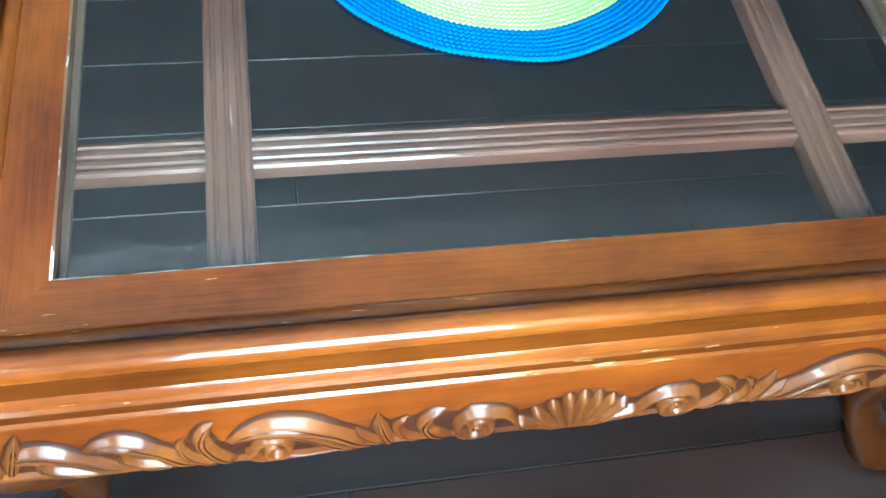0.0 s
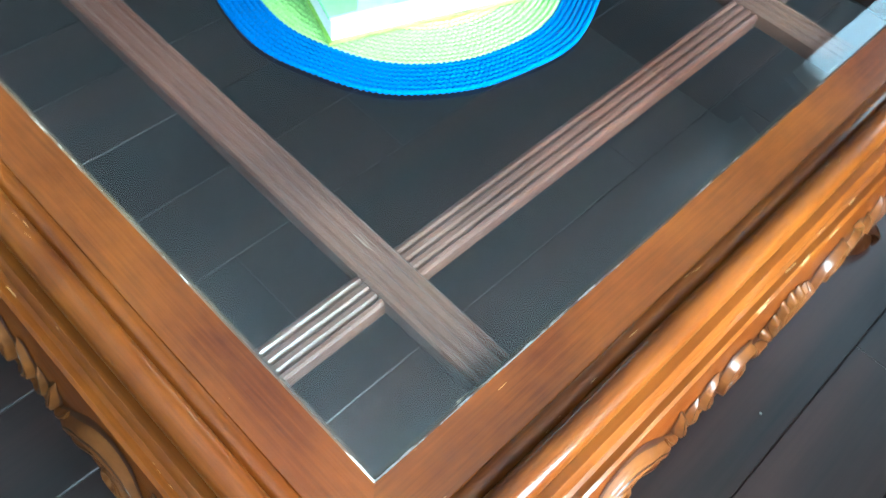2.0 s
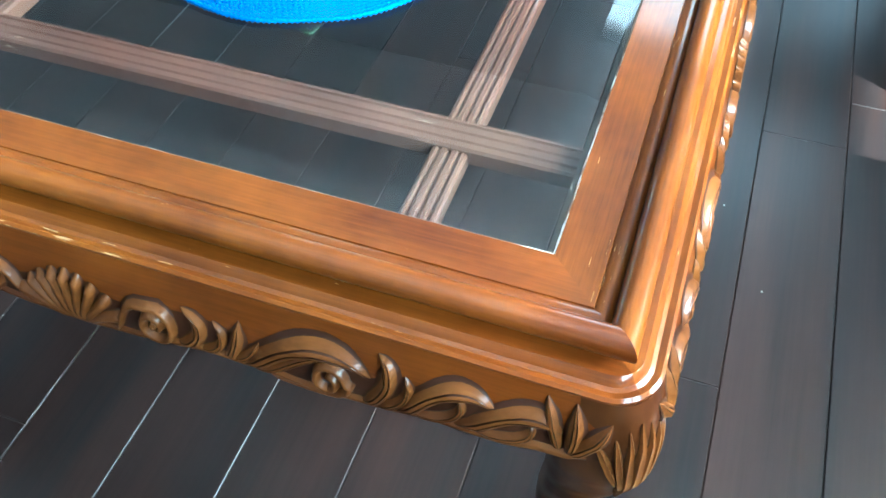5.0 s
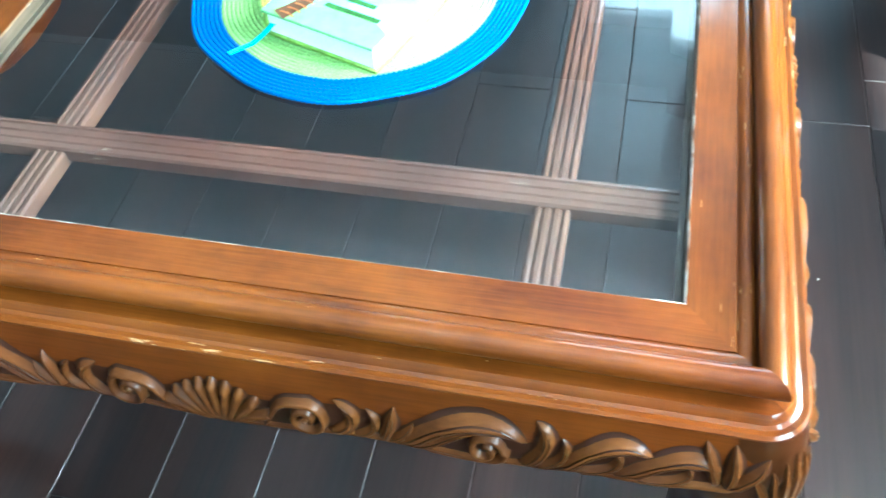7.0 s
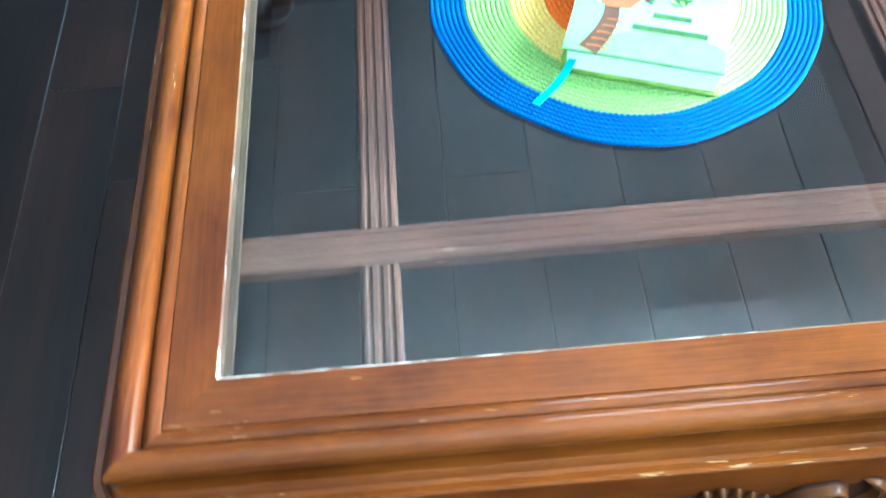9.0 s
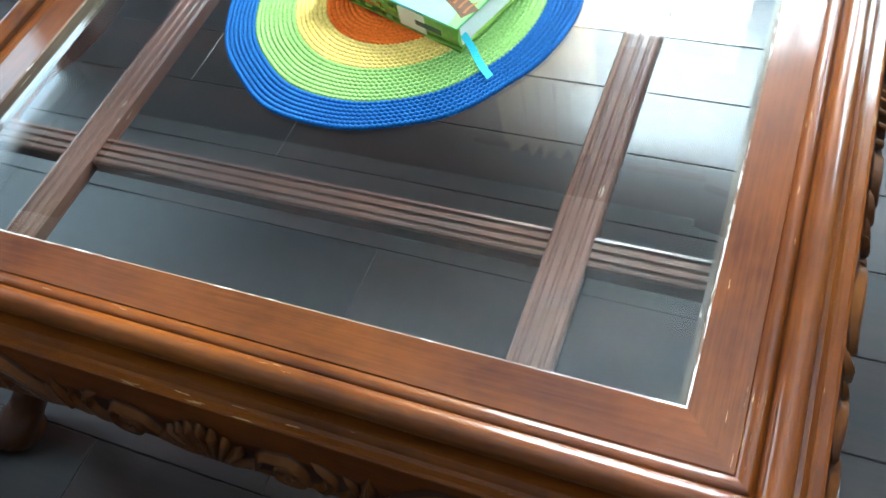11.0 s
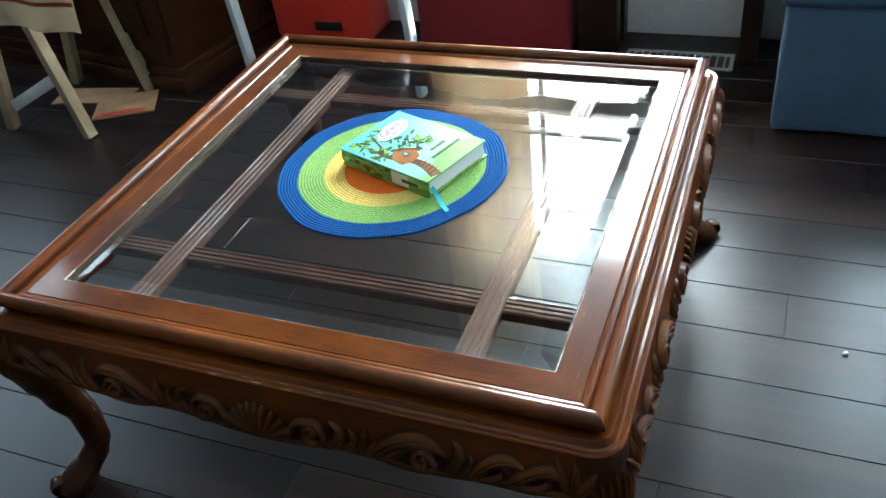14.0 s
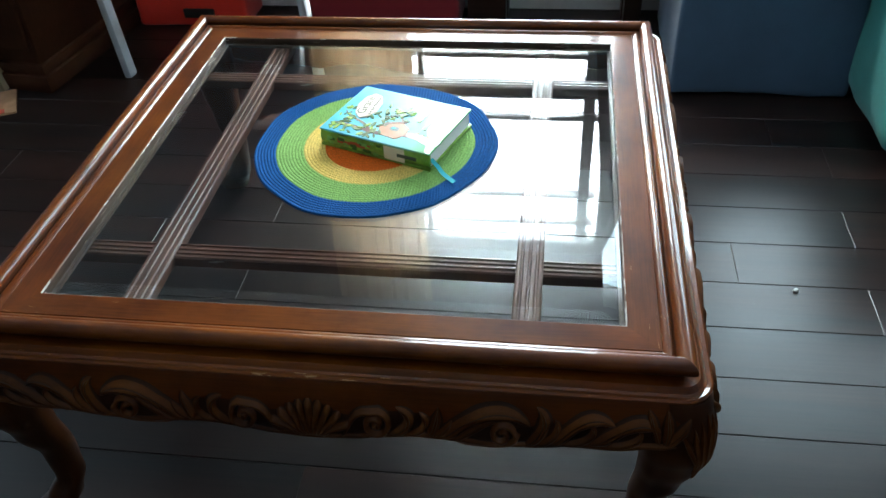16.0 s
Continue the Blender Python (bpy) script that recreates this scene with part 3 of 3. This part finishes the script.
RINGS = ((0.040, cord("red_cord", (0.45, 0.02, 0.010))), (0.079, cord("orange_cord", (0.80, 0.16, 0.012))), (0.116, cord("yellow_cord", (0.85, 0.62, 0.17))), (0.157, cord("lime_cord", (0.28, 0.50, 0.14))), (1, cord("blue_cord", (0.003, 0.084, 0.275))))
pitch = 0.194 / 39
for k in range(39):
    r0 = pitch * (k + 0.5)
    m = next(mt for lim, mt in RINGS if r0 < lim)
    seg = max(12, int(math.tau * r0 / 0.0027) // 2 * 2)
    rings = []
    for i in range(seg):
        a = math.tau * i / seg
        wob = 1 + 0.010 * (r0 / 0.19) ** 3 * (math.sin(3 * a + 0.6) + 0.6 * math.sin(7 * a + 2) + 0.4 * math.sin(12 * a))
        plait = 0.0013 * (1 if (i + k) % 2 else -1)
        ring = []
        for j in range(6):
            b = math.tau * j / 6
            rr = (r0 + 0.0029 * math.cos(b)) * wob
            ring.append((rr * math.cos(a), rr * math.sin(a), 0.0030 + (0.0028 + plait) * math.sin(b)))
        rings.append(ring)
    rings.append(rings[0])
    bm = lofted(rings, caps=False)
    bmesh.ops.remove_doubles(bm, verts=bm.verts, dist=1e-6)
    part("woven_ring", bm, m, mat, angle=80)

BW, BH, BT = 0.14, 0.197, 0.031
book = tagged(empty("book", pose(0.097, -0.073, MAT_TOP, 0, 0, 70.0) @ Matrix.Diagonal((1.04, 1.0, 1.0, 1.0))), "closed hardback book with blue sky and tree cover", "book")


def cover_material():
    m, nt, b = material("printed_sky_cover", 0.5, 0, 0.0)
    b.inputs["Specular IOR Level"].default_value = 0.2
    sep = nt.nodes.new("ShaderNodeSeparateXYZ")
    nt.links.new(coords(nt, (1, 1, 1)), sep.inputs[0])
    n = noisy(nt, coords(nt, (30, 30, 30)), 1.0, 3)
    add = nt.nodes.new("ShaderNodeMath")
    add.operation, add.inputs[2].default_value = "MULTIPLY_ADD", 0.0
    nt.links.new(n, add.inputs[0])
    add.inputs[1].default_value = 0.05
    nt.links.new(sep.outputs[1], add.inputs[2])
    nt.links.new(ramp(nt, add.outputs[0], ((0.02, (0.20, 0.52, 0.16)), (0.055, (0.30, 0.66, 0.45)), (0.09, (0.30, 0.70, 0.70)), (0.21, (0.12, 0.56, 0.76)))), b.inputs["Base Color"])
    return m


M_COVER = cover_material()
M_SPINE = plain("printed_green_spine", (0.20, 0.36, 0.05), 0.3, vary=0.5, scale=35, coat=0.12)
M_PAGE = plain("white_page_edges", (0.82, 0.82, 0.80), 0.8, vary=0.06, scale=300)
M_TREE = plain("printed_brown", (0.10, 0.045, 0.02), 0.3, vary=0.3, coat=0.12)
M_HOUSE = plain("printed_orange_brown", (0.32, 0.11, 0.03), 0.3, vary=0.25, coat=0.12)
M_LEAF = plain("printed_leaf_green", (0.035, 0.12, 0.02), 0.4, vary=0.4, scale=80, coat=0.12)
M_LEAF2 = plain("printed_light_green", (0.25, 0.45, 0.06), 0.3, vary=0.3, scale=80, coat=0.12)
M_CREAM = plain("printed_cream", (0.78, 0.74, 0.60), 0.3, vary=0.03, coat=0.12)
M_INK = plain("printed_dark_ink", (0.05, 0.08, 0.06), 0.35)
M_REDINK = plain("printed_red_ink", (0.45, 0.06, 0.03), 0.35)
M_RIBBON = fabric("turquoise_ribbon", (0.02, 0.42, 0.50), 900)
part("back_cover", boxed((BW / 2, BH / 2, 0.0015), (BW, BH, 0.003), 0.0008), M_SPINE, book, "green printed back board")
part("front_cover", boxed((BW / 2, BH / 2, BT - 0.0015), (BW, BH, 0.003), 0.0008), M_COVER, book, "glossy printed front board")
bm = lofted([[(0.004 - 0.004 * math.sin(math.pi * k / 6), y, 0.0031 + (BT - 0.0062) * k / 6) for k in range(7)] + [(0.0045, y, BT - 0.0031), (0.0045, y, 0.0031)] for y in (0.0005, BH - 0.0005)])
part("spine", bm, M_SPINE, book, "green leafy printed spine")
part("page_block", boxed((BW / 2 + 0.001, BH / 2, BT / 2), (BW - 0.008, BH - 0.007, BT - 0.0062)), M_PAGE, book, "white page block", smooth=False)


def printed(name, pts, mat_, lift=0.0003, label=""):
    """A thin printed patch on the front board."""
    bm = bmesh.new()
    lo = [bm.verts.new((x, y, BT - 0.0002)) for x, y in pts]
    hi = [bm.verts.new((x, y, BT + lift)) for x, y in pts]
    n = len(pts)
    bm.faces.new(hi)
    for i in range(n):
        bm.faces.new((lo[i], lo[(i + 1) % n], hi[(i + 1) % n], hi[i]))
    return part(name, bm, mat_, book, label, smooth=False)


def oval(cx, cy, rx, ry, tilt=0, n=28, wave=0.0):
    t = radians(tilt)
    out = []
    for i in range(n):
        a = math.tau * i / n
        k = 1 + wave * math.sin(9 * a)
        x, y = rx * k * math.cos(a), ry * k * math.sin(a)
        out.append((cx + x * math.cos(t) - y * math.sin(t), cy + x * math.sin(t) + y * math.cos(t)))
    return out


def limb(pts, w0, w1):
    """Outline of a tapering printed branch along a curve."""
    path = bez(pts, 12)
    l, r = [], []
    for i, p in enumerate(path):
        d = path[min(12, i + 1)] - path[max(0, i - 1)]
        s = Vector((-d.y, d.x)).normalized() * (w0 + (w1 - w0) * i / 12) / 2
        l.append(tuple(p + s)), r.append(tuple(p - s))
    return l + r[::-1]


M_HILL = plain("printed_pale_green", (0.20, 0.48, 0.14), 0.3, vary=0.15, scale=60, coat=0.12)
printed("printed_hill", [(0.0012, 0.0012)] + [(0.1388, 0.0012), (0.1388, 0.026)] + [(0.1388 - 0.1376 * i / 14, 0.026 + 0.016 * math.sin(math.pi * i / 14 * 1.4)) for i in range(1, 15)], M_HILL, 0.0002)
printed("printed_trunk", limb(((0.022, 0.002), (0.034, 0.03), (0.040, 0.05), (0.028, 0.085)), 0.019, 0.012), M_TREE)
printed("printed_branch", limb(((0.034, 0.06), (0.06, 0.085), (0.085, 0.085), (0.082, 0.112)), 0.006, 0.002), M_TREE, 0.0004)
printed("printed_branch", limb(((0.028, 0.085), (0.012, 0.11), (0.03, 0.14), (0.024, 0.185)), 0.011, 0.003), M_TREE, 0.0004)
printed("printed_branch", limb(((0.022, 0.12), (0.045, 0.135), (0.04, 0.165), (0.06, 0.185)), 0.006, 0.002), M_TREE, 0.0004)
printed("printed_house", [(0.016, 0.070), (0.030, 0.060), (0.050, 0.062), (0.060, 0.078), (0.054, 0.098), (0.038, 0.110), (0.020, 0.100)], M_HOUSE, 0.0006)
printed("printed_house_roof", limb(((0.064, 0.074), (0.058, 0.100), (0.036, 0.114)), 0.005, 0.004), M_TREE, 0.0009)
printed("printed_house_door", oval(0.041, 0.084, 0.006, 0.008, 0, 14), M_INK, 0.0009)
printed("printed_house_window", oval(0.042, 0.086, 0.003, 0.004, 0, 10), M_COVER, 0.0011)
for i in range(5):
    printed("printed_bark_band", limb(((0.020 + 0.003 * i, 0.008 + 0.009 * i), (0.03 + 0.003 * i, 0.010 + 0.009 * i), (0.038 + 0.002 * i, 0.006 + 0.009 * i)), 0.0025, 0.002), M_HOUSE, 0.0006)
rnd = random.Random(5)
for i in range(96):
    if i < 66:
        x, y = 0.007 + 0.068 * rnd.random() ** 1.4, 0.098 + 0.090 * rnd.random()
    else:
        x, y = 0.065 + 0.035 * rnd.random(), 0.075 + 0.05 * rnd.random()
    s = 0.0042 + 0.0038 * rnd.random()
    printed("printed_leaf", oval(x, y, s, s * 0.38, 360 * rnd.random(), 8), (M_LEAF, M_LEAF2)[i % 3 == 0], 0.0005 + 0.000014 * i)
printed("printed_title_oval", oval(0.085, 0.157, 0.036, 0.0185, 10, 40, 0.03), M_CREAM, 0.0018)


def lettering(text, x, y, size, tilt, mat_, z):
    cu = bpy.data.curves.new("printed_title", "FONT")
    cu.body, cu.size, cu.align_x, cu.align_y, cu.extrude = text, size, "CENTER", "CENTER", 0.0001
    ob = new("printed_title", cu)
    ob.parent = book
    ob.matrix_local = pose(x, y, z, 0, 0, tilt)
    cu.materials.append(mat_)
    return ob


lettering("Grace", 0.084, 0.162, 0.021, 10, M_INK, BT + 0.0021)
lettering("for the Moment", 0.087, 0.148, 0.0078, 10, M_INK, BT + 0.0021)
# bars where a name is printed
for x, y, w in ((0.088, 0.058, 0.034), (0.088, 0.040, 0.066)):
    printed("printed_bar", [(x - w / 2, y - 0.0032), (x + w / 2, y - 0.0032), (x + w / 2, y + 0.0032), (x - w / 2, y + 0.0032)], M_LEAF, 0.0007)
bm = boxed((-0.0002, 0.135, BT / 2), (0.0008, 0.06, 0.007))
part("printed_bar", bm, M_REDINK, book, smooth=False)
part("printed_bar", boxed((-0.0002, 0.04, BT / 2), (0.0008, 0.034, 0.006)), M_INK, book, smooth=False)
part("spine_patch", boxed((-0.0001, 0.062, BT / 2), (0.0006, 0.036, BT - 0.008)), M_CREAM, book, "pale printed patch", smooth=False)
for i in range(30):
    s = 0.003 + 0.003 * rnd.random()
    bm = boxed((-0.0002 - 0.00002 * i, 0.085 + 0.105 * rnd.random(), 0.006 + 0.019 * rnd.random()), (0.0008, 2 * s, s))
    part("printed_leaf", bm, (M_LEAF, M_LEAF2, M_HILL)[i % 3], book, smooth=False)
path = [Vector(p) for p in ((0.012, 0.02, 0.016), (0.010, 0.002, 0.014), (0.006, -0.010, 0.008), (0.000, -0.022, 0.0022), (-0.006, -0.034, 0.0016), (-0.012, -0.047, 0.0016))]
rings = []
for i, p in enumerate(path):
    rings.append([p + Vector((-0.0035, 0.001, 0)), p + Vector((0.0035, -0.001, 0.0004)), p + Vector((0.0035, -0.001, 0.001)), p + Vector((-0.0035, 0.001, 0.0006))])
part("ribbon", lofted(rings), M_RIBBON, book, "turquoise ribbon bookmark")


# ---- things round the table ----
def cushion(name, c, s, mat_, parent, bev, cuts=10, puff=0.0, crease=0.0, seed=1, label=""):
    bm = bmesh.new()
    box(bm, (0, 0, 0), s, 0)
    bmesh.ops.bevel(bm, geom=bm.edges[:], offset=bev, segments=4, profile=0.5, affect="EDGES")
    bmesh.ops.subdivide_edges(bm, edges=[e for e in bm.edges if e.calc_length() > 0.12], cuts=cuts, use_grid_fill=True)
    bmesh.ops.triangulate(bm, faces=[f for f in bm.faces if len(f.verts) > 4])
    for v in bm.verts:
        n = noise.noise(v.co * 6 + Vector((seed, 0, 0))) * crease + noise.noise(Vector((v.co.x * 25, v.co.y * 25, v.co.z * 4)) + Vector((seed, 3, 0))) * crease * 0.35
        d = Vector((v.co.x / s[0], v.co.y / s[1], v.co.z / s[2]))
        k = (1 - min(1, 4 * d.x * d.x)) * (1 - min(1, 4 * d.y * d.y)) + (1 - min(1, 4 * d.z * d.z)) * 0.5
        v.co += v.co.normalized() * (n + puff * k)
        v.co += Vector(c)
    return part(name, bm, mat_, parent, label, angle=70)


ott = tagged(empty("storage_ottoman", pose(0.802, 1.175, 0)), "slate blue cloth-covered storage ottoman with creased lid", "ottoman")
cushion("body", (0, 0, 0.168), (0.448, 0.47, 0.33), M_BLUE, ott, 0.012, 12, 0.0, 0.006, 2)
cushion("lid", (0, 0, 0.372), (0.468, 0.49, 0.085), M_BLUE, ott, 0.02, 10, 0.012, 0.012, 7, "padded lid with loose creases")

armchair = tagged(empty("armchair", pose(1.44, 1.0, 0)), "teal velvet armchair with rounded soft front", "armchair")
cushion("base", (0, 0, 0.17), (0.84, 0.78, 0.30), M_TEAL, armchair, 0.05, 12, 0.0, 0.012, 3)
cushion("seat_cushion", (-0.03, 0.0, 0.40), (0.82, 0.60, 0.19), M_TEAL, armchair, 0.06, 10, 0.03, 0.012, 4)
cushion("backrest", (0.36, 0, 0.62), (0.22, 0.76, 0.5), M_TEAL, armchair, 0.08, 10, 0.02, 0.012, 6)
for y in (-0.34, 0.34):
    cushion("armrest", (-0.02, y, 0.44), (0.80, 0.15, 0.28), M_TEAL, armchair, 0.06, 8, 0.015, 0.012, 8)
for x in (-0.34, 0.34):
    for y in (-0.3, 0.3):
        part("foot", boxed((x, y, 0.02), (0.05, 0.05, 0.04), 0.006), M_DARKWOOD, armchair)

cab = tagged(empty("sideboard", pose(-1.545, 1.20, 0, 0, 0, -9)), "reddish dark wooden sideboard on a moulded plinth", "sideboard")
part("plinth", boxed((0, 0, 0.025), (0.92, 0.55, 0.05), 0.006), M_CAB, cab)
part("plinth_moulding", boxed((0, 0, 0.066), (0.905, 0.535, 0.032), 0.012), M_CAB, cab)
part("body", boxed((0, 0, 0.43), (0.88, 0.51, 0.70), 0.004), M_CAB, cab)
part("top", boxed((0, 0, 0.80), (0.93, 0.56, 0.035), 0.008), M_CAB, cab)
for x in (-0.22, 0.22):
    d = part("door", boxed((x, -0.262, 0.44), (0.42, 0.02, 0.62), 0.004), M_CAB, cab)
    part("raised_panel", boxed((x, -0.275, 0.44), (0.30, 0.012, 0.50), 0.005), M_CAB, d)
    part("knob", boxed((x * 0.25, -0.285, 0.46), (0.022, 0.03, 0.022), 0.008), M_DARKWOOD, d, "dark knob")

rack = tagged(empty("clothes_rack", pose(-0.675, 0.978, 0)), "pale grey enamelled metal clothes rack standing on the floor", "clothes rack")
for x0, x1 in ((-0.272, -0.330), (0.292, 0.235)):
    part("leg", bar_between((x0, -0.004, 0.0), (x1, 0.004, 0.80), 0.036, 0.024, 0.009), M_METAL, rack)
part("top_rail", bar_between((-0.33, 0.004, 0.80), (0.235, 0.004, 0.80), 0.024, 0.024, 0.006), M_METAL, rack)

bin1 = tagged(empty("red_fabric_bin", pose(-0.875, 1.385, 0)), "bright red cloth storage bin with a dark hand slot", "storage bin")
cushion("body", (0, 0, 0.26), (0.36, 0.17, 0.52), M_RED, bin1, 0.014, 8, 0.0, 0.006, 11)
part("hand_slot", boxed((0.03, -0.088, 0.05), (0.10, 0.008, 0.03), 0.003), M_BLACK, bin1, "dark slot")
bin2 = tagged(empty("maroon_fabric_bin", pose(-0.272, 1.39, 0)), "maroon cloth storage bin behind the table", "storage bin")
cushion("body", (0, 0, 0.26), (0.50, 0.17, 0.52), M_MAROON, bin2, 0.014, 8, 0.0, 0.006, 12)

part("rim", boxed((0, 0, 0.515), (0.505, 0.176, 0.03), 0.008), M_MAROON, bin2, "folded rim")
part("rim", boxed((0, 0, 0.515), (0.366, 0.176, 0.03), 0.008), M_RED, bin1, "folded rim")
console = tagged(empty("console_table", pose(0.262, 1.34, 0)), "dark wooden console table with broad square legs", "table")
for x in (-0.20, 0.228):
    for y in (-0.02, 0.10):
        part("leg", boxed((x, y, 0.29), (0.115 if x < 0 else 0.05, 0.06, 0.58), 0.004), M_DARKWOOD, console)
part("top", boxed((0.0, 0.03, 0.595), (0.58, 0.22, 0.03), 0.006), M_DARKWOOD, console)

reg = tagged(empty("floor_register", pose(0.30, 1.30, 0)), "cream metal floor vent grille", "vent")
part("frame", boxed((0, -0.045, 0.003), (0.31, 0.012, 0.006), 0.001), M_GRILLE, reg)
part("frame", boxed((0, 0.045, 0.003), (0.31, 0.012, 0.006), 0.001), M_GRILLE, reg)
for x in (-0.15, 0.15):
    part("frame", boxed((x, 0, 0.003), (0.012, 0.078, 0.006), 0.001), M_GRILLE, reg)
for i in range(13):
    part("slat", boxed((-0.13 + 0.0217 * i, 0, 0.0025), (0.005, 0.078, 0.005)), M_GRILLE, reg, smooth=False)

tray = tagged(empty("folding_stool", pose(-1.29, 0.60, 0)), "pale wooden folding stool draped with a cream cloth", "stool")
for y in (0.0, 0.30):
    part("leg", bar_between((0.0, y - 0.02, 0.0), (-0.125, y, 0.60), 0.034, 0.03, 0.004), M_PALEWOOD, tray)
    part("leg", bar_between((-0.30, y - 0.02, 0.0), (-0.19, y, 0.60), 0.034, 0.03, 0.004), M_PALEWOOD, tray)
part("stretcher", bar_between((-0.038, -0.01, 0.19), (-0.265, -0.01, 0.075), 0.02, 0.034, 0.003), M_WHITE, tray)
part("seat", boxed((-0.07, 0.14, 0.612), (0.46, 0.44, 0.025), 0.006), M_PALEWOOD, tray)


def hang(u, v, lift=0.0):
    """A point of the cloth: u across, v down from the seat."""
    return (-1.575 + 0.48 * u - 0.035 * v * u + 0.010 * math.sin(9 * u + 3 * v) * v, 0.548 - lift - 0.012 * v + 0.012 * math.sin(14 * u + v) * v, 0.632 - 0.262 * v - 0.02 * u * v)


cloth_rows = [[(hang(u, 0)[0], 0.80, 0.629) for u in np.linspace(0, 1, 17)], [(hang(u, 0)[0], 0.575, 0.632) for u in np.linspace(0, 1, 17)]]
cloth_rows += [[hang(u, j / 10) for u in np.linspace(0, 1, 17)] for j in range(11)]
bm = lofted(cloth_rows, closed=False, caps=False)
bmesh.ops.solidify(bm, geom=bm.faces[:], thickness=0.004)
cl = tagged(part("cloth", bm, M_CLOTH), "cream cloth with a red stripe hanging over the stool", "cloth")
bm = lofted([[hang(u, j, 0.0055) for u in np.linspace(0, 1, 17)] for j in (0.70, 0.74)], closed=False, caps=False)
bmesh.ops.solidify(bm, geom=bm.faces[:], thickness=0.002)
part("stripe", bm, M_STRIPE, cl, "red woven stripe")

for name, m, s, lab in (("cardboard_sheet", pose(-1.30, 0.765, 0.004, 0, 0, 28), (0.19, 0.14, 0.006), "flattened brown cardboard piece lying on the floor"), ("cardboard_sheet", pose(-1.45, 0.80, 0.0035, 0, 0, 10), (0.26, 0.10, 0.006), "flattened brown cardboard strip lying on the floor")):
    ob = part(name, boxed((0, 0, 0), s, 0.001), M_CARD)
    ob.matrix_world = m
    tagged(ob, lab, "cardboard")
    if s[0] < 0.2:
        part("printed_band", boxed((-0.01, -0.055, 0.0035), (0.15, 0.022, 0.002)), M_REDINK, ob, "red printed band", smooth=False)

# crumbs of fluff on the floor
for x, y, r in ((0.763, 0.173, 0.0055), (0.002, 0.606, 0.0016), (-0.14, 0.538, 0.0016)):
    bm = bmesh.new()
    bmesh.ops.create_icosphere(bm, subdivisions=2, radius=r)
    for v in bm.verts:
        v.co *= 1 + 0.5 * noise.noise(v.co * 300)
        v.co.z *= 0.6
    ob = part("crumb", bm, M_GRILLE)
    ob.location = (x, y, r * 0.55)
    tagged(ob, "small pale crumb lying on the floor", "crumb")

# ---- floor planks ----
PITCH, LEN = 0.1275, 1.24
w = PITCH
prof = [(-w / 2, -0.012), (-w / 2, -0.0015), (-w / 2 + 0.0016, 0.0), (w / 2 - 0.0016, 0.0), (w / 2, -0.0015), (w / 2, -0.012)]
pm = finish("plank", lofted([[(x, u, z if abs(x) < 0.4992 or z < -0.001 else -0.0011) for u, z in prof] for x in (-0.5, -0.4988, 0.4988, 0.5)]), M_FLOOR, False)
rnd = random.Random(3)
KNOWN = {0: 0.657, 1: -0.333, 3: -0.322, 4: -0.435, -1: 0.90, -2: 0.2, -3: -0.1}
row0 = 0.1905
j0, j1 = math.ceil((S_WALL - row0) / PITCH) - 1, math.floor((N_WALL - row0) / PITCH)
for j in range(j0, j1 + 1):
    y0, y1 = max(S_WALL, row0 + j * PITCH), min(N_WALL, row0 + (j + 1) * PITCH)
    if y1 - y0 < 0.01:
        continue
    first = KNOWN.get(j, rnd.uniform(0, LEN))
    x = first - LEN * math.ceil((first - W_WALL) / LEN)
    while x < E_WALL:
        a, b = max(x, W_WALL), min(x + LEN, E_WALL)
        x += LEN
        if b - a < 0.02:
            continue
        ob = new("plank", pm)
        ob.parent = floor
        ob.location = ((a + b) / 2, (y0 + y1) / 2, 0)
        ob.scale = (b - a, (y1 - y0) / PITCH, 1)
